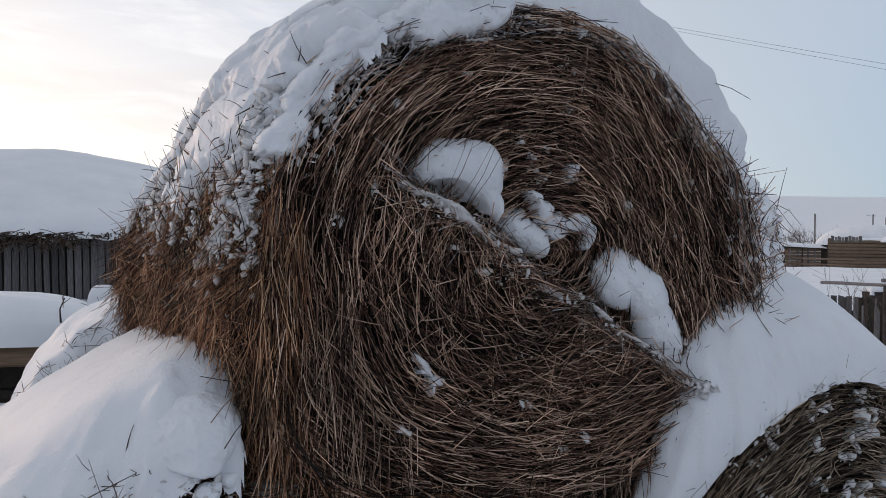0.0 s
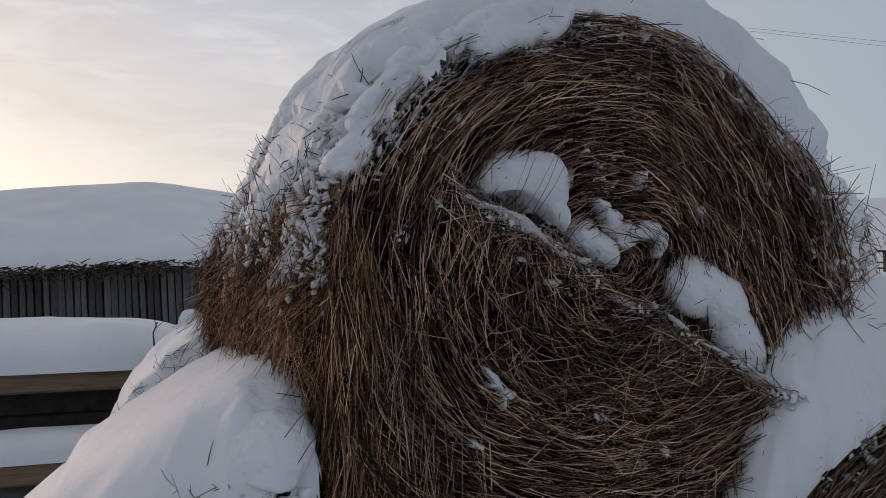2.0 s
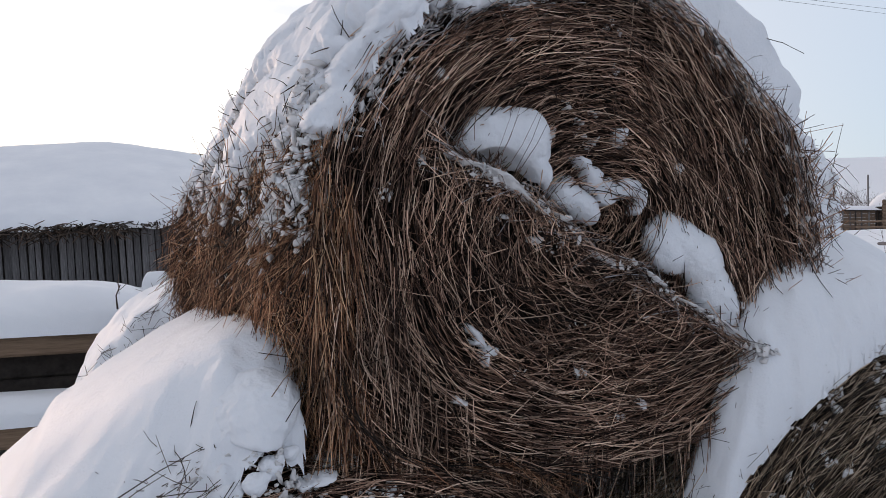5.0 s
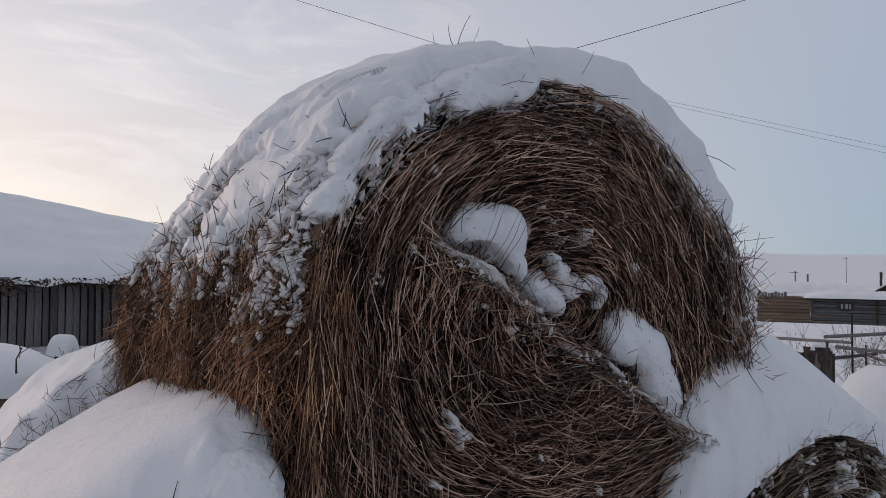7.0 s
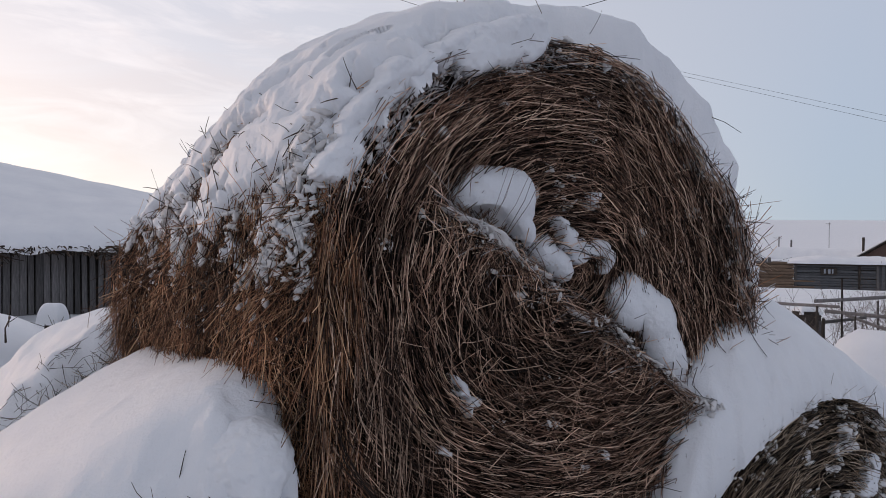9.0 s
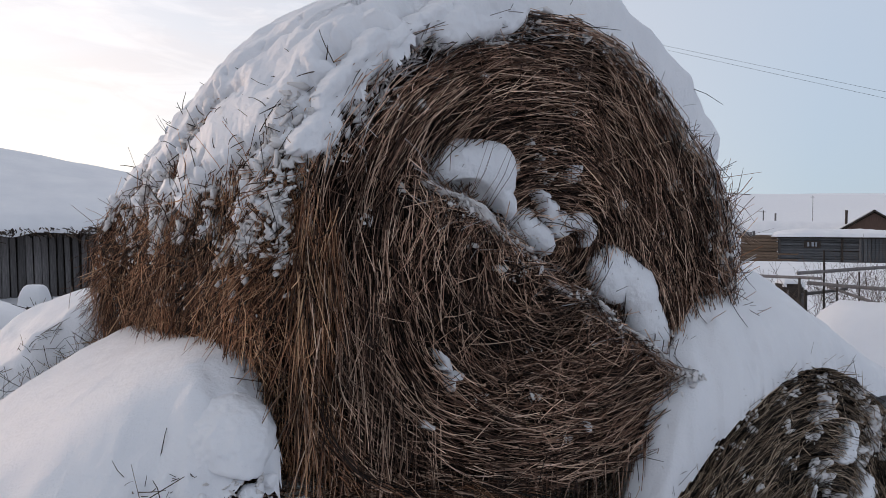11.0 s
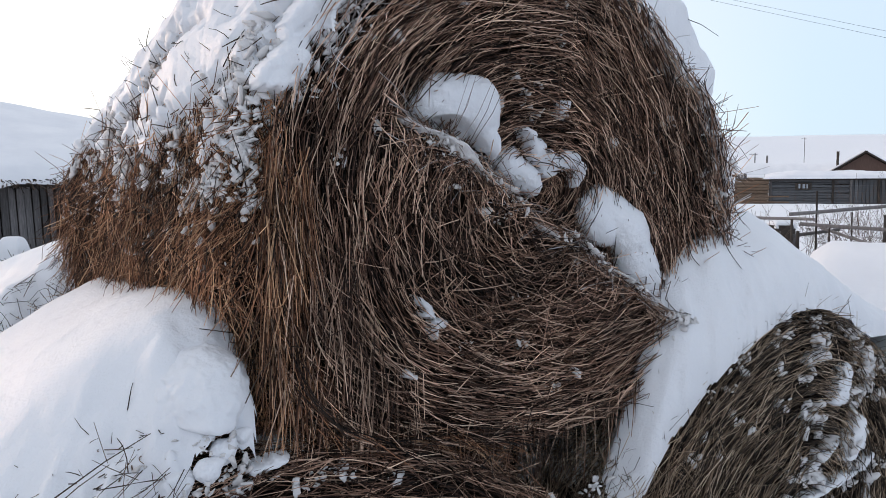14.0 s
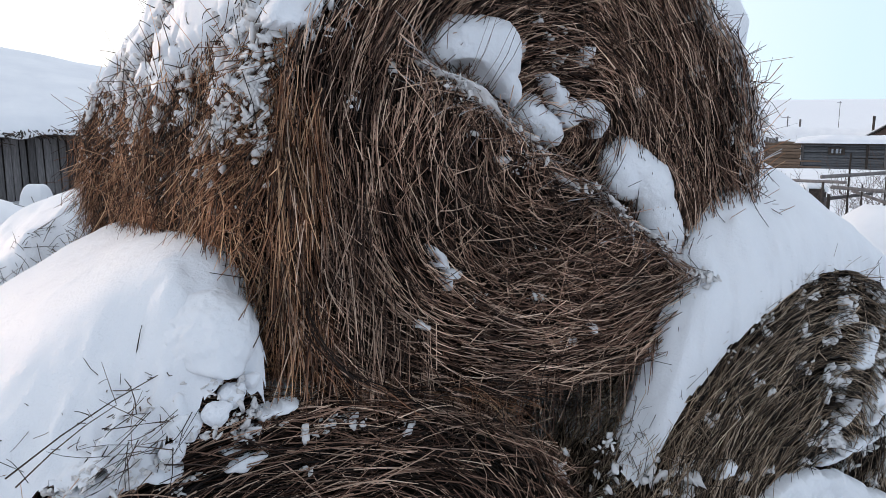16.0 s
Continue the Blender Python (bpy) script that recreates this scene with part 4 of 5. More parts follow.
front_lump("snow_fringe", UPPER, fringe, 0.05, "ragged fringe of snow along the shoulder's edge", 140, rough=0.45)
front_lump("snow_patch", LOW_RIGHT, [(-0.20, 0.0, 0.23, 0.085, 8), (0.10, -0.06, 0.22, 0.10, -12), (0.33, -0.13, 0.12, 0.06, -10)], 0.06, "snow lying in the bale's hollow middle", 8, rough=0.35, sink=0.03)
front_lump("snow_lump", LOW_RIGHT, [(0.255, 0.52, 0.05, 0.075, -30), (0.225, 0.455, 0.06, 0.03, 0)], 0.035, "round snow lump on the straw", 9)
front_lump("snow_lump", LOW_RIGHT, [(0.375, 0.29, 0.06, 0.075, -40), (0.31, 0.23, 0.05, 0.03, 20)], 0.035, "ragged snow lump on the straw", 12)
front_lump("snow_lump", LOW_RIGHT, [(0.13, 0.09, 0.08, 0.016, 20), (0.25, 0.115, 0.12, 0.025, 10), (0.43, 0.15, 0.1, 0.025, 15)], 0.03, "strip of snow along the rolled edge", 13)
front_lump("snow_lump", LOW_RIGHT, [(0.05, 0.20, 0.07, 0.014, 30), (0.16, 0.25, 0.08, 0.016, 25)], 0.022, "thin smear of snow along the stems", 16)
front_lump("snow_lump", LOW_RIGHT, [(-0.57, 0.19, 0.05, 0.022, 30)], 0.03, "small snow scrap on the straw", 14)
front_lump("snow_patch", LOW_LEFT, [(-0.43, 0.57, 0.085, 0.042, 25), (-0.51, 0.535, 0.05, 0.03, 25), (-0.36, 0.56, 0.04, 0.025, 0)], 0.04, "ragged snow fallen from the mound's edge", 17, rough=0.4)
front_lump("snow_patch", LOW_LEFT, [(-0.075, 0.665, 0.04, 0.014, 5), (-0.12, 0.65, 0.022, 0.014, 20)], 0.035, "flat patch of snow under the overhanging stems", 27, rough=0.3)
front_lump("snow_patch", LOW_LEFT, [(-0.155, 0.612, 0.022, 0.010, 20), (-0.19, 0.575, 0.022, 0.009, -10), (-0.14, 0.53, 0.03, 0.009, 15)], 0.02, "ragged bits of snow on the lower bale", 28, rough=0.5)
front_lump("snow_lump", LOW_LEFT, [(-0.166, 0.535, 0.05, 0.016, 28)], 0.022, "thin scrap of snow on the lower bale", 18)
front_lump("snow_lump", LOW_LEFT, [(-0.545, 0.485, 0.035, 0.012, 28)], 0.02, "small scrap of snow below the mound", 20)


# crumbs of snow caught among the stems
def crumbs(name, places, sizes, label):
    bm = bmesh.new()
    bmesh.ops.create_icosphere(bm, subdivisions=2, radius=1)
    tv = np.array([v.co[:] for v in bm.verts]); tf = np.array([[v.index for v in f.verts] for f in bm.faces])
    bm.free()
    n = len(places)
    lumpy = vnoise(tv[None] * 1.5 + rng.uniform(0, 900, (n, 1, 3)), 5) + 0.6 * vnoise(tv[None] * 3.1 + rng.uniform(0, 900, (n, 1, 3)), 6)
    way = rng.normal(size=(n, 3)) + np.array([0.3, 0.1, 0.5])
    way /= np.linalg.norm(way, axis=1, keepdims=True)
    side = np.cross(way, FACE_N + 0.4 * rng.normal(size=(n, 3)))
    side /= np.linalg.norm(side, axis=1, keepdims=True)
    out = np.cross(way, side)
    bulk = tv[None] * (1 + 0.75 * lumpy[..., None]) * (sizes[:, None] * np.stack([rng.uniform(0.9, 2.3, n), rng.uniform(0.6, 1.3, n), rng.uniform(0.35, 0.7, n)], -1))[:, None, :]
    v = bulk[..., :1] * way[:, None] + bulk[..., 1:2] * side[:, None] + bulk[..., 2:] * out[:, None] + places[:, None, :]
    f = (tf[None] + (np.arange(n) * len(tv))[:, None, None]).reshape(-1, 3)
    return solid(name, mesh_of(name, v.reshape(-1, 3), f), SNOW_DULL, label, "snow", kind="stuff")


def ring_places(bale, n, degs, rhos, out=(-0.005, 0.026)):
    m = max(4, n // 9)
    cp, cr = rng.uniform(*degs, m), rng.uniform(*rhos, m)
    pick = rng.integers(0, m, n)
    phi = np.radians(cp[pick] + rng.normal(0, 1.6, n)); rho = np.clip(cr[pick] + rng.normal(0, 0.016, n), 0, 1)
    r = bale.radius(phi) * rho
    return bale.on_front(r * np.cos(phi), r * np.sin(phi), rng.uniform(*out, n) - 0.25 * np.clip(rho - 0.97, 0, 1))


def small(n, lo=0.003, hi=0.016, p=2.2):
    return lo + (hi - lo) * rng.random(n) ** p


fc = rng.uniform(0.0, 1.05, 40)
fk = rng.integers(0, 40, 420)
fa = fc[fk] + rng.normal(0, 0.014, 420)
fo = rng.normal(0.0, 0.024, 40)[fk] + rng.normal(0.0, 0.008, 420)
fold_crumbs = UPPER.on_front(-0.47 + 1.05 * fa - 0.46 * fo, 0.15 - 0.55 * fa - 0.89 * fo + 1.13 * FOLD_WAVE * np.sin(fa * 2 * PI), 0.055 * rng.random(420) + 0.02)
end_x, end_y = rng.normal(0.55, 0.035, 160), rng.normal(-0.39, 0.04, 160)
places = np.concatenate([
    fold_crumbs, UPPER.on_front(end_x, end_y, 0.03 + 0.05 * rng.random(160)),
    ring_places(UPPER, 260, (108, 166), (0.84, 0.96)), ring_places(UPPER, 140, (60, 108), (0.9, 0.99)), ring_places(UPPER, 350, (-12, 55), (0.90, 1.0)),
    ring_places(UPPER, 170, (0, 180), (0.3, 0.9)), ring_places(UPPER, 60, (180, 360), (0.2, 0.9))])
sizes = np.concatenate([small(420, 0.002, 0.008), small(160, 0.003, 0.011), small(260, 0.002, 0.010, 2.0), small(140, 0.002, 0.010), small(350, 0.003, 0.013), small(170, 0.002, 0.010, 1.8), small(60, 0.002, 0.006)])
gap = stack_place(np.concatenate([rng.normal(0.27, 0.035, 30), rng.uniform(0.36, 0.62, 60)]), np.concatenate([rng.normal(0.83, 0.03, 30), rng.uniform(0.74, 0.96, 60)]), np.concatenate([rng.normal(-0.08, 0.03, 30), rng.uniform(-0.02, 0.08, 60)]))
places, sizes = np.concatenate([places, gap]), np.concatenate([sizes, small(90, 0.005, 0.016, 1.6)])
crumbs("snow_crumbs", places, sizes, "crumbs of snow caught among the bale's stems")
sp = np.radians(150 + 42 * rng.random(320) ** 0.8); sd = rng.uniform(0.0, 1.45, 320)
rp = np.radians(rng.uniform(-14, 30, 500)); rd = rng.uniform(0.06, 0.7, 500)
crumbs("snow_crumbs", np.concatenate([UPPER.skin(sp, sd, 0.02 + 0.02 * rng.random(320)), UPPER.skin(rp, rd, 0.03 + 0.05 * rng.random(500))]),
       np.concatenate([small(320, 0.003, 0.008, 2.0), small(500, 0.005, 0.024)]), "clods of snow on the bale's shoulder")
crumbs("snow_crumbs", np.concatenate([ring_places(LOW_RIGHT, 260, (15, 165), (0.85, 1.0)), ring_places(LOW_RIGHT, 420, (-10, 95), (0.2, 0.9)), ring_places(LOW_RIGHT, 160, (60, 180), (0.15, 0.85)), ring_places(LOW_RIGHT, 140, (160, 190), (0.82, 1.0))]),
       np.concatenate([small(260, 0.003, 0.014), small(420, 0.004, 0.022, 2.2), small(160, 0.003, 0.014), small(140, 0.004, 0.02)]), "crumbs of snow on the grey-green bale")
eu = rng.uniform(-1.28, -0.74, 260)
ew_ = 0.09 + rng.normal(0, 0.03, 260)
ez, _, ew_ = mound_height(eu, ew_)
crumbs("snow_crumbs", stack_place(eu, ez + rng.uniform(-0.02, 0.01, 260), ew_), small(260, 0.002, 0.008, 1.8), "crumbled snow along the mound's ragged edge")
crumbs("snow_crumbs", np.concatenate([ring_places(LOW_LEFT, 80, (95, 150), (0.84, 1.0)), ring_places(LOW_LEFT, 60, (60, 100), (0.7, 0.98))]),
       np.concatenate([small(80, 0.002, 0.009, 2.2), small(60, 0.002, 0.009)]), "crumbs of snow along the mound's edge")


# ragged clods that cling to the hay below the blanket's edge
cc = 60
cphi, cdep = 153 + 30 * rng.random(cc) ** 0.9, np.where(rng.random(cc) < 0.4, rng.uniform(0.0, 0.15, cc), rng.uniform(0.1, 1.4, cc))
ck = np.repeat(np.arange(cc), 9)
kp = np.radians(cphi[ck] + rng.normal(0, 1.9, len(ck))); kd = np.clip(cdep[ck] + rng.normal(0, 0.011, len(ck)), 0, 1.45)
crumbs("snow_crumbs", UPPER.skin(kp, kd, 0.03 + 0.02 * rng.random(len(ck))), small(len(ck), 0.004, 0.012, 1.6), "clustered clods of snow below the blanket's edge")


# dark stems that stand through the snow
def stems(name, base, up, n, length, width, label, lean=0.5):
    way = up + rng.normal(0, lean, (n, 3))
    way /= np.linalg.norm(way, axis=1, keepdims=True)
    ln = rng.uniform(*length, n)[:, None]
    curl = rng.normal(0, 0.12, (n, 3))
    lines = np.stack([base - way * 0.02, base + way * ln * 0.4, base + (way + curl * 0.5) * ln * 0.75, base + (way + curl) * ln], 1)
    return solid(name, tubes(name, lines, rng.uniform(*width, n)), STEM_DARK, label, "straw", kind="stuff")


n = 170
sp = np.radians(184 - 40 * rng.random(n) ** 1.5); sd = rng.uniform(0.02, 1.3, n)
stems("stray_stems", UPPER.skin(sp, sd, 0.05), 0.35 * np.cos(sp)[:, None] * FACE_U + np.array([0, 0, 0.25]), n, (0.03, 0.09), (0.0024, 0.0044), "dark stems standing through the snow on the shoulder", 0.75)
n = 7
sp = np.radians(rng.uniform(80, 115, n)); sd = rng.uniform(0.03, 0.3, n)
stems("stray_stems", UPPER.skin(sp, sd, 0.12), np.tile([0, 0, 1.0], (n, 1)), n, (0.04, 0.10), (0.002, 0.004), "few dark stems standing out of the crown's snow", 0.5)
n = 26
sp = np.radians(rng.uniform(95, 150, n)); sd = rng.uniform(0.0, 0.4, n) ** 1.5
stems("stray_stems", LOW_LEFT.skin(sp, sd, 0.10), np.tile([-0.3, -0.5, 0.15], (n, 1)), n, (0.03, 0.12), (0.0016, 0.0034), "dark stems poking out of the snow mound", 0.6)
n = 36
su = rng.normal(-1.03, 0.05, n); sw = rng.normal(-0.01, 0.03, n)
sz, _, sw = mound_height(su, sw)
stems("stray_stems", stack_place(su, sz - 0.005, sw), np.tile(0.6 * FACE_U + 0.35 * FACE_N + np.array([0, 0, 0.35]), (n, 1)), n, (0.03, 0.13), (0.0016, 0.0034), "tangle of dark stems breaking through the mound's edge", 0.45)
n = 22
sp = np.radians(rng.uniform(110, 165, n)); sd = rng.uniform(-0.02, 0.03, n)
stems("stray_stems", LOW_RIGHT.skin(sp, np.clip(sd, 0, 1), 0.02), np.tile([0.25, -0.6, 0.35], (n, 1)), n, (0.03, 0.11), (0.0014, 0.003), "dark stems along the drift's edge", 0.6)
n = 240
sp = np.radians(rng.uniform(80, 178, n)); sd = rng.uniform(0.0, 0.06, n)
sd = sd * 2 + 0.26 + 0.2 * rng.random(n) ** 2
stems("stray_stems", LOW_BACK.skin(sp, sd, 0.06 + 0.13 * sstep(0.26, 0.5, sd)), np.tile([0.5, -0.3, 0.2], (n, 1)), n, (0.05, 0.17), (0.002, 0.004), "dark stems along the edge of the mound behind", 0.6)

stalks = []
for w_, line in ((-0.40, ((1.667, 2.09), (1.701, 2.20), (1.731, 2.285))), (-0.40, ((1.676, 2.11), (1.75, 2.09), (1.827, 2.03))), (-0.08, ((0.90, 2.50), (1.025, 2.487), (1.129, 2.458))), (-0.08, ((0.82, 2.54), (0.87, 2.548), (0.91, 2.547))),
                 (-0.08, ((0.82, 2.465), (0.89, 2.445), (0.948, 2.421))), (-0.08, ((0.89, 2.392), (0.97, 2.38), (1.035, 2.363))), (-0.15, ((1.04, 2.35), (1.09, 2.33), (1.13, 2.307))), (-0.30, ((1.36, 2.225), (1.43, 2.24), (1.493, 2.254))),
                 (-0.50, ((1.80, 2.05), (1.90, 1.99), (1.99, 1.942))), (-0.40, ((1.58, 2.05), (1.70, 2.015), (1.779, 1.987))), (-0.08, ((1.17, 1.91), (1.256, 1.811), (1.285, 1.70))), (-0.08, ((1.20, 1.87), (1.30, 1.768), (1.368, 1.71)))):
    stalks.append(stack_place(np.array([p_[0] for p_ in line]), np.array([p_[1] for p_ in line]), np.full(3, w_)))
solid("stray_stems", tubes("stray_stems", np.stack(stalks), np.full(len(stalks), 0.0036)), STEM_DARK, "long dark stalks hanging out of the bale's open side", "straw", kind="stuff")
n = 42
bu, bw = rng.normal(-0.985, 0.05, n), rng.normal(0.05, 0.03, n)
bz = 1.16 + 0.25 * (bu + 1.05) + rng.uniform(0.0, 0.10, n)
stems("stray_stems", stack_place(bu, bz, bw + 0.05), np.tile(-0.8 * FACE_U + 0.4 * FACE_N - np.array([0, 0, 0.35]), (n, 1)), n, (0.03, 0.12), (0.0016, 0.003), "tangled brush showing where the mound's front has fallen away", 0.4)
sticks = []
for (u0, z0), (u1, z1) in (((-1.25, 1.225), (-0.97, 1.35)), ((-1.235, 1.205), (-1.05, 1.30)), ((-0.83, 1.47), (-0.73, 1.53)), ((-0.80, 1.41), (-0.71, 1.47))):
    f = np.linspace(0, 1, 4)
    sticks.append(stack_place(u0 + (u1 - u0) * f, z0 + (z1 - z0) * f + 0.012 * np.sin(3 * f), 0.19 - 0.09 * f))
solid("stray_stems", tubes("stray_stems", np.stack(sticks), np.array([0.004, 0.0035, 0.003, 0.003])), STEM_DARK, "long dark stalks lying over the mound's snow", "straw", kind="stuff")

# stems that lie across the domed lump, and long stalks at the bale's open side
n = 6
f = rng.random(n)
a0 = UPPER.on_front(-0.47 + 0.10 * f, 0.08 + 0.05 * rng.random(n), 0.05 + 0 * f)
a1 = UPPER.on_front(-0.40 + 0.16 * f + 0.05 * rng.random(n), 0.24 + 0.10 * rng.random(n), 0.115 + 0 * f)
a2 = UPPER.on_front(-0.33 + 0.18 * f + 0.08 * rng.random(n), 0.31 + 0.08 * rng.random(n), 0.05 + 0 * f)
solid("stray_stems", tubes("stray_stems", np.stack([a0, (a0 + a1) / 2 + FACE_N * 0.02, a1, a2], 1), rng.uniform(0.0014, 0.0026, n)), STEM_DARK, "dark stems lying across the domed snow lump", "straw", kind="stuff")
n = 26
sp = np.radians(rng.uniform(2, 42, n)); sd = rng.uniform(0.0, 0.3, n)
stems("stray_stems", UPPER.skin(sp, sd, 0.03), np.cos(sp)[:, None] * FACE_U + np.sin(sp)[:, None] * np.array([0, 0, 1.0]) - 0.25 * FACE_N, n, (0.08, 0.2), (0.0014, 0.0030), "long dark stalks sticking out of the bale's flank", 0.45)

# ---- barn with a snow-covered roof ----
barn = thing("barn", "old plank barn, grey upright boards under a thick snow roof", "barn", at=bearing(-36.6, 15.5, 0.61))
BARN_M = Matrix.Translation(barn.location) @ Matrix.Rotation(radians(34.6), 4, "Z") @ Matrix.Rotation(radians(-2.7), 4, "Y")
barn.matrix_world = BARN_M
inv = Matrix.Identity(4)
board_meshes = [box_mesh("plank", 0.088 + 0.006 * i, 0.03, 1.5, 0.004, 0.02, i) for i in range(6)]
x = -6.5
i = 0
while x < 5.0:
    me = board_meshes[random.randrange(6)]
    b = part("plank", me, WOOD_GREY, barn)
    b.location = (x, random.uniform(-0.012, 0.012), random.uniform(-0.05, 0.02))
    b.rotation_euler = (random.uniform(-0.01, 0.01), random.uniform(-0.012, 0.012), 0)
    x += 0.120 + random.uniform(0.0, 0.014)
# Added dark backing: its colour supplies the shade seen through the plank gaps.
back = part("wall", box_mesh("wall", 12.4, 0.08, 1.46), WOOD_DARK, barn, "dark backing that puts shade into the gaps between the boards")
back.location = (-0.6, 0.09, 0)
eave = part("eave_beam", log_mesh("eave_beam", 12.6, 0.08, 3), WOOD_DARK, barn)
eave.location = (-0.6, -0.02, 1.46)


def roof_height(x, y):
    """Snow on the roof: rises from the eave to a rounded ridge and falls off at the end."""
    p = np.stack([x, y, 0 * x], -1)
    run = sstep(-0.6, 4.6, y)
    h = 0.16 + 2.0 * (np.clip(y + 0.35, 0, 9) / 5.0) ** 0.8 * sstep(9.5, 3.5, y)
    wave = 0.14 * np.sin(x * 0.62 + 0.9) - 0.10 * np.clip(x - 0.4, 0, 9) - 0.05 * np.clip(-x - 5, 0, 9)
    return h + wave * run + 0.03 * fbm(p * 0.9, 81, 3)


rx, ry = np.meshgrid(np.linspace(-7.2, 5.6, 120), np.linspace(-0.5, 9.6, 90), indexing="ij")
rz = roof_height(rx, ry)
lip = sstep(-0.5, -0.25, ry) ** 0.5
edge_x = sstep(5.6, 5.0, rx) * sstep(-7.2, -6.8, rx)
hang = 0.07 * fbm(np.stack([rx * 2.4, 0 * rx, 0 * rx], -1), 83, 3)
rz = rz * lip * edge_x - (1 - lip) * (0.10 + hang)
v = np.stack([rx, ry, rz + 1.5], -1).reshape(-1, 3)
roof_snow = solid("roof_snow", mesh_of("roof_snow", v, grid_quads(120, 90)), SNOW, "thick unbroken snow blanket on the barn roof", "snow")
roof_snow.matrix_world = BARN_M
roof = part("roof", box_mesh("roof", 12.6, 9.2, 0.06), WOOD_DARK, barn, "dark boards under the snow")
roof.location = (-0.7, 4.2, 1.42)
n = 1600
ex = rng.uniform(-7, 5.2, n)
clump = np.clip(fbm(np.stack([ex * 1.3, 0 * ex, 0 * ex], -1), 85, 2) + 0.35, 0, 1)
e0 = np.stack([ex, rng.uniform(-0.56, -0.3, n), 1.40 + rng.uniform(-0.02, 0.12, n)], -1)
ew = np.stack([rng.normal(0, 0.10, n), rng.normal(-0.1, 0.08, n), rng.normal(-0.05, 0.045, n)], -1) * (0.5 + 2.0 * clump)[:, None]
hay = part("thatch", tubes("thatch", np.stack([e0, e0 + ew * 0.5, e0 + ew + np.array([0, 0, -0.02])], 1), rng.uniform(0.01, 0.04, n)), STEM_DARK, barn, "dark scraps of thatch under the eave", "stuff")

# ---- timbers under snow beside the stack ----
TIM = Matrix.Translation(bearing(-39.6, 6.9, 0.055)) @ Matrix.Rotation(radians(31.6), 4, "Z")
# Two recessed middle rows are added near black, as the shade between the decks.
for zz, yy, rows in ((0.86, 0.0, 6), (0.65, 0.22, 5), (0.445, 0.22, 5), (0.24, -0.45, 7)):
    for r_ in range(rows):
        beam = solid("timber_beam", box_mesh("timber_beam", 4.2 + 0.1 * (r_ % 3), 0.26, 0.2, 0.02), WOOD_BEAM if r_ == 0 and yy <= 0 else WOOD_DARK, "long squared timber beam in a snowy stack, recessed ones darkened for shade", "timber", "stacked timbers")
        beam.matrix_world = TIM @ Matrix.Translation((-0.9, yy + 0.275 * r_, zz))
for xx in (-2.6, -0.9, 0.8):
    prop = solid("timber_prop", box_mesh("timber_prop", 0.2, 0.18, 0.42, 0.015), WOOD_DARK, "short dark timber prop between the beams", "timber", "timber props")
    prop.matrix_world = TIM @ Matrix.Translation((xx, -0.02, 0.44))


def bank(name, lx, ly, h, m, label, seed, wave=1.1, rough=0.16):
    sx, sy = np.meshgrid(np.linspace(-1, 1, 110), np.linspace(-1, 1, 60), indexing="ij")
    p = np.stack([sx * lx, sy * ly, 0 * sx + seed], -1)
    e = np.clip(1 - np.abs(sx) ** 6, 0, 1) * np.clip(1 - np.abs(sy) ** 3, 0, 1)
    z = h * np.sqrt(e) * (1 + rough * fbm(p * wave, seed, 3)) - 0.03 * (1 - sstep(0, 0.1, e))
    ob = solid(name, mesh_of(name, np.stack([sx * lx, sy * ly, z], -1), grid_quads(110, 60)), SNOW, label, "snow")
    ob.matrix_world = m
    return ob


bank("snow_bank", 2.1, 0.9, 0.36, TIM @ Matrix.Translation((-0.9, 0.72, 1.05)), "thick bank of snow lying on the timbers", 91)
bank("snow_bank", 2.1, 0.3, 0.16, TIM @ Matrix.Translation((-0.9, -0.3, 0.43)), "snow lying on the lower timber", 92)

# a small snow-topped heap with twigs beyond the stack
bank("snow_heap", 0.8, 0.55, 1.22, Matrix.Translation((-2.75, 6.1, 0.05)) @ Matrix.Rotation(radians(25), 4, "Z"), "snowy brush heap between the stack and the barn", 97)
cap_post = thing("fence_post", "short post under a round cap of snow", "post", at=(-3.2, 5.47, 0.1))
cp_ = part("shaft", log_mesh("shaft", 1.36, 0.05, 31), WOOD_DARK, cap_post)
cp_.matrix_local = Matrix.Translation((0, 0, 0.68)) @ Matrix.Rotation(PI / 2, 4, "Y")
bank("snow_pad", 0.085, 0.085, 0.13, Matrix.Translation((-3.2, 5.47, 1.45)), "round cap of snow on the short post", 98)

bank("snow_lump", 0.06, 0.045, 0.035, Matrix.Translation(stack_place(-0.61, 1.215, -0.10)) @ Matrix.Rotation(TURN_FACE, 4, "Z"), "flat scrap of snow lying in the gap under the upper bale", 100, 14.0, 0.3)

# ---- log sheds across the yard ----
SHED = bearing(22.0, 50, 1.88)
SHED_M = Matrix.Translation(SHED) @ Matrix.Rotation(radians(-20), 4, "Z")
log_shed = thing("log_shed", "low shed of pale brown logs with snow on its roof", "shed")
log_shed.matrix_world = SHED_M
for i in range(8):
    lg = part("log", log_mesh("log", 3.0, 0.105, i), WOOD_TAN, log_shed)
    lg.location = (0.0, 0, 0.1 + 0.2 * i)
for i in range(8):
    lg = part("log", log_mesh("log", 2.4, 0.105, 20 + i), WOOD_TAN, log_shed)
    lg.location = (-1.45, 1.15, 0.2 + 0.2 * i)
    lg.rotation_euler = (0, 0, PI / 2)
grey_shed = thing("plank_shed", "long grey plank shed with a small window, snowy roof", "shed")
grey_shed.matrix_world = SHED_M
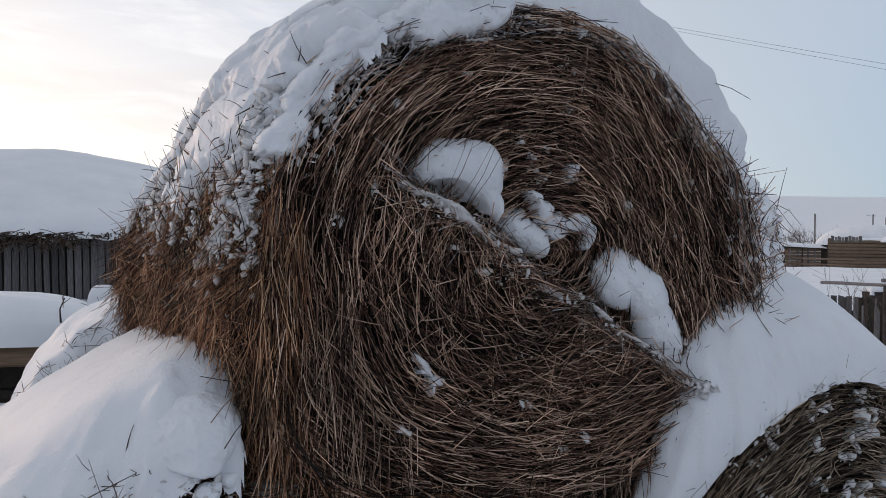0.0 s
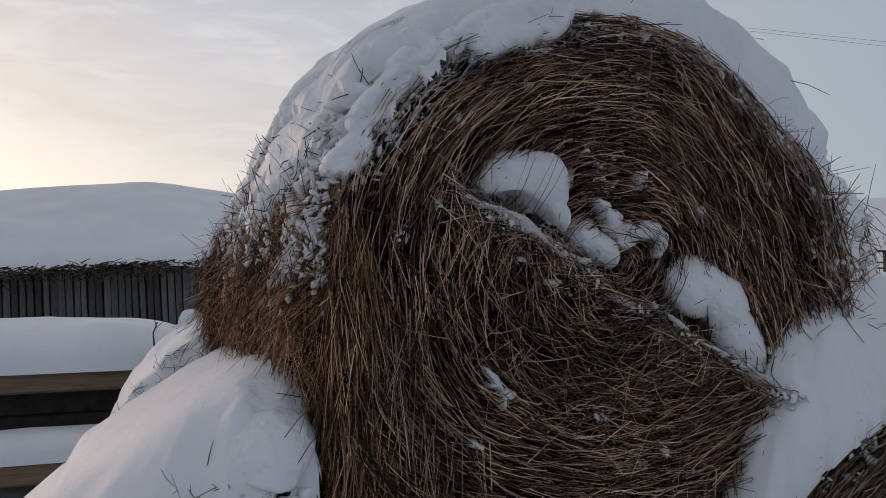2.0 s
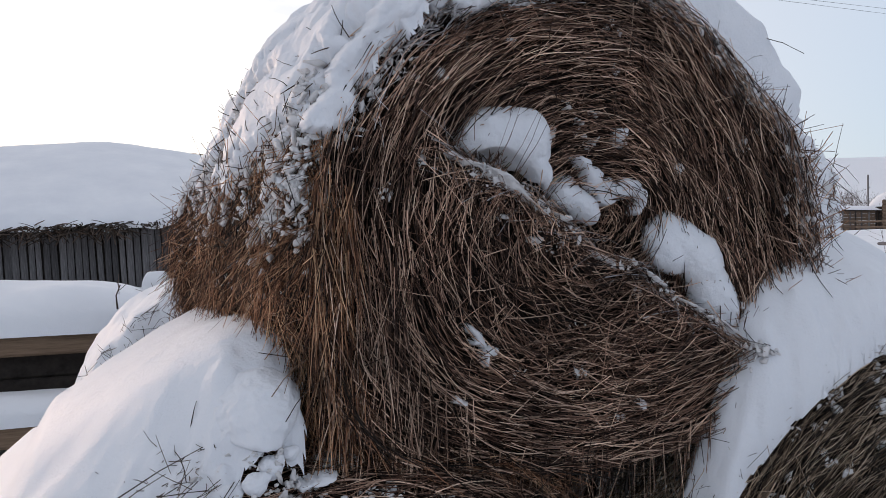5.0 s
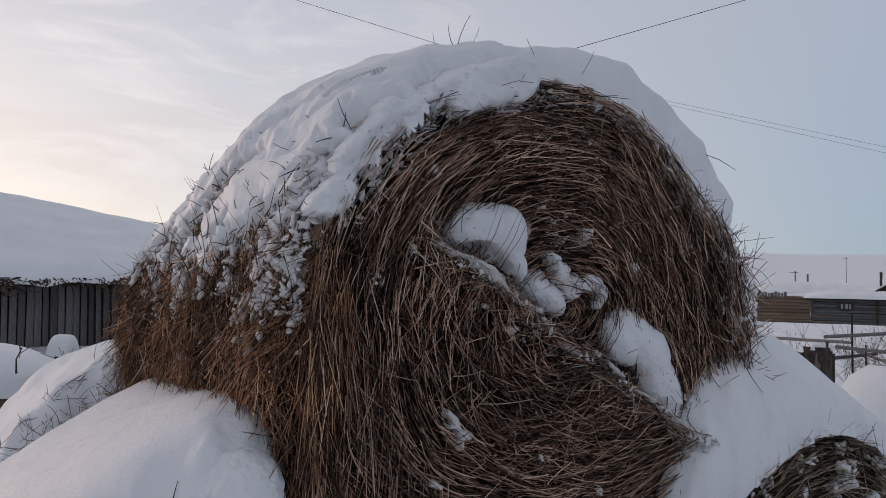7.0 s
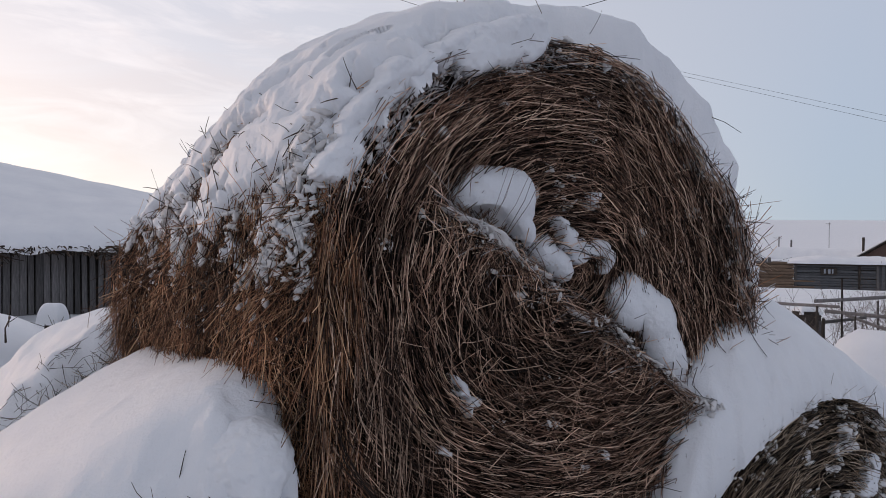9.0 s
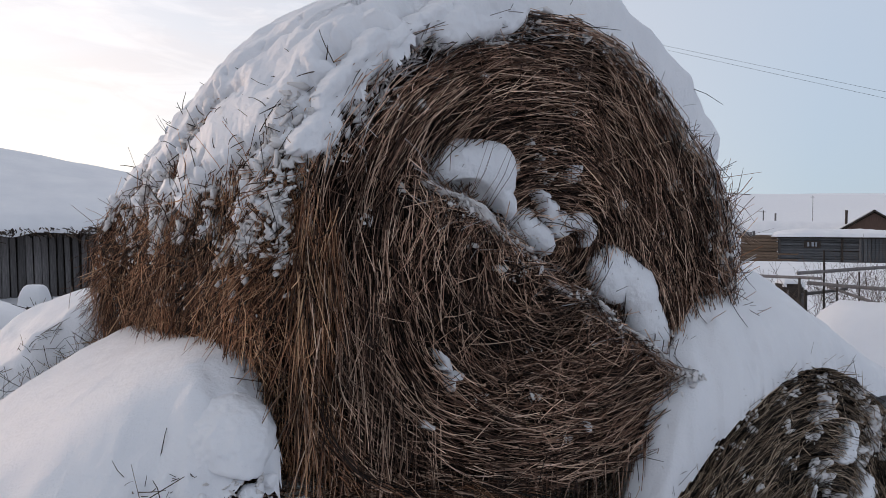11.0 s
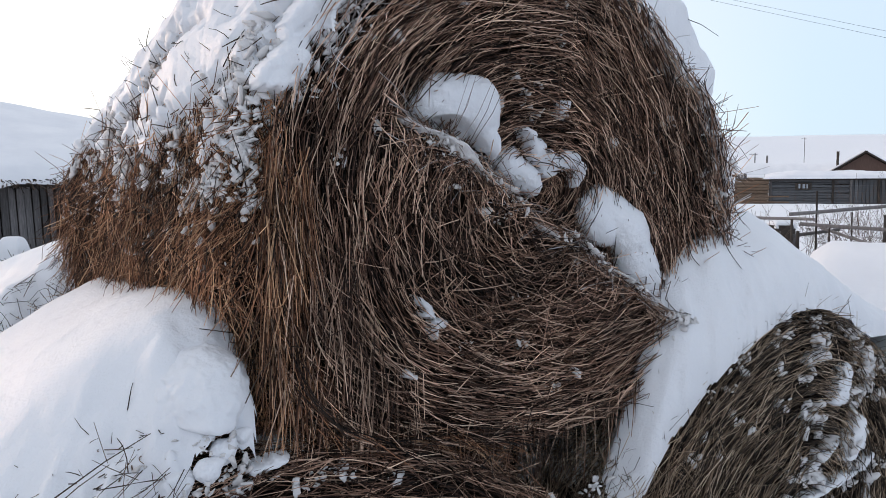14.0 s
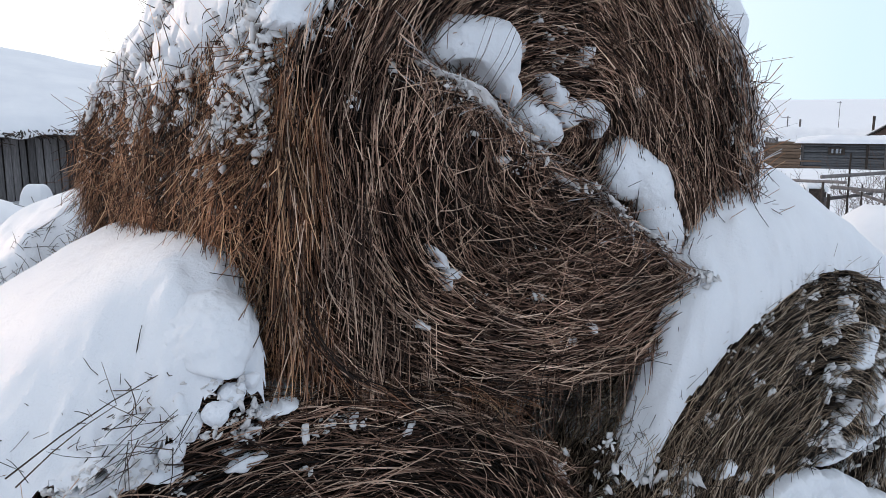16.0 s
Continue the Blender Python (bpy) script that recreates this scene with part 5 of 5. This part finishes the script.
for i in range(9):
    lg = part("board", log_mesh("board", 4.4, 0.09, 40 + i), SHED_GREY, grey_shed)
    lg.location = (3.72 + random.uniform(-0.05, 0.05), 0.05 + random.uniform(-0.015, 0.015), 0.08 + 0.165 * i + random.uniform(-0.015, 0.015))
    lg.rotation_euler = (0, random.uniform(-0.012, 0.012), 0)
for i in range(20):
    pl = part("board", box_mesh("board", 0.18, 0.04, 1.42, 0.006, 0.03, i), SHED_GREY, grey_shed)
    pl.location = (6.05 + 0.2 * i, 0.05, 0.0)
# Dark panels added behind both fronts, so the gaps look shaded, not see-through.
for sh_, x0_, ln_ in ((log_shed, 0.0, 2.9), (grey_shed, 5.8, 8.4)):
    bk = part("back_wall", box_mesh("back_wall", ln_, 0.06, 1.5), WOOD_DARK, sh_, "dark backing added to keep light out of the gaps")
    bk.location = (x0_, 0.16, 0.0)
win = part("window", box_mesh("window", 0.9, 0.08, 0.42), WOOD_DARK, grey_shed, "small dark window")
win.location = (3.4, -0.06, 0.85)
for px_, pw_ in ((-0.22, 0.1), (0.02, 0.13), (0.2, 0.08)):
    pane = part("pane", box_mesh("pane", pw_, 0.03, 0.26), PANE, win, "pale reflecting pane")
    pane.location = (px_, -0.05, 0.08)
for i in range(5):
    up = part("upright", box_mesh("upright", 0.13, 0.06, 1.5, 0.01, 0.03, 50 + i), WOOD_DARK if i % 2 else WOOD_GREY, grey_shed)
    up.location = ((1.6, 5.0, 5.95, 7.4, 8.9)[i], -0.08, 0.0)
rail_ = part("fascia", box_mesh("fascia", 8.6, 0.1, 0.12), WOOD_DARK, grey_shed)
rail_.location = (5.8, -0.12, 1.42)
bank("roof_snow", 4.9, 2.6, 0.5, SHED_M @ Matrix.Translation((6.0, 2.2, 1.52)), "snow on the plank shed's roof", 93)
bank("roof_snow", 1.55, 1.7, 0.16, SHED_M @ Matrix.Translation((0.0, 1.75, 1.62)), "snow on the log shed's roof", 94)

house = thing("house", "far house with a brown board gable, snowy roof and chimney", "house")
house.matrix_world = Matrix.Translation(bearing(29.6, 62, 1.5)) @ Matrix.Rotation(radians(-26), 4, "Z")
gw, gh, ghe = 3.0, 4.0, 2.1
bm = bmesh.new()
f = [bm.verts.new(c) for c in ((-gw, 0, 0), (gw, 0, 0), (gw, 0, ghe), (0, 0, gh), (-gw, 0, ghe))]
face = bm.faces.new(f)
ext = bmesh.ops.extrude_face_region(bm, geom=[face])
bmesh.ops.translate(bm, vec=(0, 6, 0), verts=[e for e in ext["geom"] if isinstance(e, bmesh.types.BMVert)])
bmesh.ops.recalc_face_normals(bm, faces=bm.faces)
me = bpy.data.meshes.new("wall"); bm.to_mesh(me); bm.free()
part("wall", me, GABLE, house, "brown boarded gable wall")
for sgn in (-1, 1):
    r_ = part("roof", box_mesh("roof", math.hypot(gw, gh - ghe) + 0.5, 6.6, 0.1), WOOD_DARK, house)
    r_.matrix_local = Matrix.Translation((sgn * (gw / 2 + 0.1), 3.0, (gh + ghe) / 2)) @ Matrix.Rotation(sgn * math.atan2(gh - ghe, gw), 4, "Y")
    s_ = part("roof_snow_layer", box_mesh("roof_snow_layer", math.hypot(gw, gh - ghe) + 0.3, 6.0, 0.14, 0.06), SNOW, house, "snow layer on the roof")
    s_.matrix_local = Matrix.Translation((sgn * (gw / 2 + 0.15), 3.45, (gh + ghe) / 2 + 0.08)) @ Matrix.Rotation(sgn * math.atan2(gh - ghe, gw), 4, "Y")
ch = part("chimney_pipe", log_mesh("chimney_pipe", 1.9, 0.09, 5), WOOD_DARK, house, "dark chimney pipe")
ch.matrix_local = Matrix.Translation((-1.75, 0.8, 3.3)) @ Matrix.Rotation(PI / 2, 4, "Y")


def pole(az, dist, z0, z1, r, arm=0.0, name="utility_pole", label="bare wooden pole standing in snow"):
    t = thing(name, label, "pole", "poles beyond the sheds", bearing(az, dist, z0))
    # Paler wood than on the near posts: distance haze put into the colour.
    p_ = part("shaft", log_mesh("shaft", z1 - z0, r, int(az * 7)), WOOD_GREY, t)
    p_.matrix_local = Matrix.Translation((0, 0, (z1 - z0) / 2)) @ Matrix.Rotation(PI / 2, 4, "Y")
    if arm:
        a_ = part("crossarm", box_mesh("crossarm", arm, 0.04, 0.04), WOOD_GREY, t)
        a_.location = (-arm * 0.2, 0, z1 - z0 - 0.15)
    return t


pole(22.83, 75, 1.9, 6.57, 0.045, 0.75, label="pole with a short crossarm")
pole(23.6, 70, 1.9, 6.0, 0.075)
pole(25.95, 80, 1.9, 8.25, 0.025, 0.45, "antenna_mast", "thin mast with an antenna arm")
pole(19.4, 62, 1.9, 5.83, 0.055)

bank("snow_bank", 9.0, 2.2, 1.9, Matrix.Translation(bearing(27.2, 66, 3.2)) @ Matrix.Rotation(radians(-26), 4, "Z"), "snow heaped high behind the sheds", 99, 0.12, 0.10)

rail_fence = thing("rail_fence", "two-rail pole fence before the far sheds", "fence", at=bearing(21, 46, 1.9))
for k, (el_, r_) in enumerate(((0.62, 0.05), (0.22, 0.045))):
    for j in range(3):
        a_, b_ = bearing(15.6 + 3.1 * j, 46, 1.85 + 46 * math.tan(radians(el_ + 0.05 * (k - j)))), bearing(18.8 + 3.1 * j, 46, 1.85 + 46 * math.tan(radians(el_ - 0.04 * j)))
        rl = part("rail", log_mesh("rail", (b_ - a_).length, r_, 200 + 3 * k + j), WOOD_TAN, rail_fence)
        rl.matrix_world = Matrix.Translation((a_ + b_) / 2) @ (b_ - a_).to_track_quat("X", "Z").to_matrix().to_4x4()
        rl.matrix_parent_inverse = Matrix.Translation(-rail_fence.location)
for j in range(4):
    ps = part("post", log_mesh("post", 1.0, 0.05, 210 + j), WOOD_GREY, rail_fence)
    ps.matrix_parent_inverse = Matrix.Translation(-rail_fence.location)
    ps.matrix_world = Matrix.Translation(bearing(16.6 + 2.55 * j, 46.1, 2.1)) @ Matrix.Rotation(PI / 2, 4, "Y")

# ---- pole fence and thick post ----
def yard(az, el, dist):
    """A place in the yard beyond the stack, by bearing and elevation from beside the stack."""
    return Vector((-0.2 + dist * math.sin(radians(az)), -0.06 + dist * math.cos(radians(az)), 1.85 + dist * math.tan(radians(el))))


def spar(name, a, b, r, mat, parent, seed):
    ob = part(name, log_mesh(name, (b - a).length, r, seed), mat, parent)
    ob.matrix_world = Matrix.Translation((a + b) / 2) @ (b - a).to_track_quat("X", "Z").to_matrix().to_4x4()
    return ob


fence = thing("pole_fence", "tumbledown fence of round poles and posts in deep snow", "fence")
for k, (a0, e0, d0, a1, e1, d1, r) in enumerate((
        (21.55, -1.03, 8.8, 26.7, -1.12, 8.2, 0.016), (25.2, -0.82, 8, 33.25, 0.02, 8.6, 0.017), (25.89, -1.47, 8.1, 33.25, -1.88, 7.6, 0.017),
        (27.11, -1.67, 8.2, 32.75, -3.68, 7.4, 0.014), (25.45, -2.28, 8.1, 28.25, -1.78, 8.4, 0.016))):
    spar("rail", yard(a0, e0, d0), yard(a1, e1, d1), r, WOOD_GREY, fence, 60 + k)
for k, (az, e1, d, r) in enumerate(((26.85, 0.78, 8.1, 0.016), (25.75, -1.94, 7.6, 0.024), (23.15, -1.97, 8.0, 0.018), (25.35, -1.12, 8.1, 0.02), (27.65, -1.22, 8.0, 0.014), (28.95, -0.63, 8.1, 0.012), (30.85, -0.78, 8.2, 0.025), (32.45, -0.58, 8.2, 0.02))):
    top = yard(az, e1, d)
    spar("post", Vector((top.x, top.y, 0.7)), top, r * 0.6, WOOD_DARK, fence, 70 + k)
stump_top = Vector((3.72, 8.45, 1.60))
stump = thing("log_post", "thick weathered log post with a pad of snow", "post", at=(stump_top.x, stump_top.y, 0.6))
trunk = part("trunk", log_mesh("trunk", stump_top.z - 0.6, 0.135, 77, 14), WOOD_DARK, stump)
for i in range(7):
    sl = part("splinter", box_mesh("splinter", 0.05, 0.035, 0.75 + 0.12 * random.random(), 0.006, 0.05, 60 + i), WOOD_GREY if i % 2 else WOOD_DARK, stump)
    sl.location = (0.135 * math.cos(2.6 + 0.55 * i), 0.135 * math.sin(2.6 + 0.55 * i), 0.08)
trunk.matrix_local = Matrix.Translation((0, 0, (stump_top.z - 0.6) / 2)) @ Matrix.Rotation(PI / 2, 4, "Y")
side = part("side_board", box_mesh("side_board", 0.05, 0.03, 0.8, 0.006, 0.02, 5), WOOD_DARK, stump)
side.location = (-0.16, 0.03, 0.12)
bank("snow_pad", 0.125, 0.125, 0.06, Matrix.Translation(stump_top + Vector((0, 0, -0.005))), "small pad of snow on the log post", 95)
pickets = thing("picket_fence", "short stretch of grey picket fence half under snow", "fence")
for i in range(5):
    pk = part("picket", box_mesh("picket", 0.062, 0.02, 0.8, 0.004, 0.01, i), WOOD_GREY, pickets)
    pk.matrix_world = Matrix.Translation(bearing(20.7 + i * 0.45, 9.6, 0.73)) @ Matrix.Rotation(radians(-21), 4, "Z")
pr = part("picket_rail", box_mesh("picket_rail", 0.5, 0.03, 0.06), WOOD_GREY, pickets)
pr.matrix_world = Matrix.Translation(bearing(21.6, 9.65, 1.31)) @ Matrix.Rotation(radians(-21), 4, "Z")

# a lower brown shed beside the log shed
low_shed = thing("low_shed", "low brown plank shed with a sagging snowy roof", "shed")
LOW_M = Matrix.Translation(bearing(18.55, 51, 1.83)) @ Matrix.Rotation(radians(-18.5), 4, "Z")
low_shed.matrix_world = LOW_M
for i in range(6):
    lg = part("board", box_mesh("board", 2.3, 0.05, 0.19, 0.01, 0.0, i), WOOD_TAN, low_shed)
    lg.location = (0.1, 0.02 * (i % 2), 0.2 * i)
# No opening is cut: a dark box gives the doorway its shade.
dark = part("doorway", box_mesh("doorway", 0.7, 0.06, 1.4), WOOD_DARK, low_shed, "dark panel standing in for the shaded open doorway")
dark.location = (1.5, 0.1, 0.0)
eave = part("eave", box_mesh("eave", 3.0, 0.12, 0.14, 0.02, 0.05, 9), WOOD_DARK, low_shed, "dark broken edge of the roof")
eave.location = (0.1, -0.06, 1.17)
for i in range(7):
    up = part("upright", box_mesh("upright", 0.09, 0.05, 1.25 + random.uniform(-0.15, 0.1), 0.008, 0.03, 30 + i), WOOD_DARK if i % 3 == 0 else WOOD_GREY, low_shed)
    up.location = (-0.95 + 0.36 * i + random.uniform(-0.08, 0.08), -0.06, 0.0)
bank("roof_snow", 1.5, 1.7, 0.24, LOW_M @ Matrix.Translation((0.0, 1.5, 1.27)) @ Matrix.Rotation(radians(2.5), 4, "Y"), "sagging snow on the low shed's roof", 96)
for i in range(9):
    gb = part("gable_board", box_mesh("gable_board", 0.16, 0.04, 0.30, 0.006, 0.04, i), WOOD_GREY, log_shed)
    gb.location = (-1.3 + 0.18 * i, -0.08, 1.5 + random.uniform(-0.05, 0.07))


def bush(name, az, dist, z, h, n, spread, label, mat=BRUSH, width=(0.003, 0.008)):
    c = np.array(bearing(az, dist, z))
    p0 = c + np.stack([rng.normal(0, spread, n), rng.normal(0, spread, n), np.zeros(n)], -1)
    way = np.stack([rng.normal(0, 0.35, n), rng.normal(0, 0.35, n), rng.uniform(0.5, 1.0, n)], -1) * h
    p1 = p0 + way * 0.5 + rng.normal(0, 0.05 * h, (n, 3))
    p2 = p0 + way + rng.normal(0, 0.10 * h, (n, 3))
    lines = [np.stack([p0, (p0 + p1) / 2, p1, p2], 1)]
    for _ in range(3):
        f = rng.uniform(0.3, 0.9, n)[:, None]
        b0 = p0 + (p2 - p0) * f
        bw = way * 0.4 + rng.normal(0, 0.25 * h, (n, 3))
        lines.append(np.stack([b0, b0 + bw * 0.33, b0 + bw * 0.66, b0 + bw], 1))
    w = np.concatenate([rng.uniform(*width, n)] + [rng.uniform(*width, n) * 0.6] * 3)
    return solid(name, tubes(name, np.concatenate(lines), w), mat, label, "bush", kind="stuff")


bush("dry_weeds", 28.1, 9.0, 1.2, 0.6, 90, 0.5, "tangle of dry weed stems along the fence")
bush("dry_weeds", 31.2, 9.4, 1.2, 0.65, 90, 0.55, "tangle of dry weed stems along the fence")
bush("brush_pile", -26.0, 6.55, 1.28, 0.2, 70, 0.22, "dark twigs poking out of a snowy heap", STEM_DARK, (0.008, 0.02))
bush("bare_bush", 18.5, 68, 3.5, 1.35, 90, 0.75, "leafless frosted bush beyond the sheds", BRUSH, (0.012, 0.03))


# ---- overhead wires ----
def wire(a, b, sag, r, label):
    pts = []
    for i in range(25):
        f = i / 24
        q = a.lerp(b, f)
        q.z -= sag * 4 * f * (1 - f)
        pts.append(q)
    return solid("overhead_wire", tubes("overhead_wire", np.array([pts]), np.array([r]), 5, 1.0), WIRE, label, "wire", "overhead wires")


def line_through(az0, el0, az1, el1, dist, grow=1.6):
    def q(az, el, d):
        v = bearing(az, d, 0) + Vector((-0.15, -0.05, 0))
        v.z = 1.85 + d * math.tan(radians(el))
        return v
    a, b = q(az0, el0, dist), q(az1, el1, dist)
    w = b - a
    return a - w * grow, b + w * grow


wire(*line_through(-13.16, 22.1, -3.63, 20.11, 26), 0.0, 0.016, "thin dark overhead wire crossing the sky")
wire(*line_through(8.73, 20.10, 16.7, 21.75, 26), 0.0, 0.022, "dark overhead cable crossing the sky")
wire(*line_through(9.67, 16.92, 29.3, 11.50, 40, 0.6), 0.0, 0.013, "pair of thin overhead wires")
wire(*line_through(9.67, 16.72, 29.3, 11.10, 40, 0.6), 0.0, 0.013, "pair of thin overhead wires")
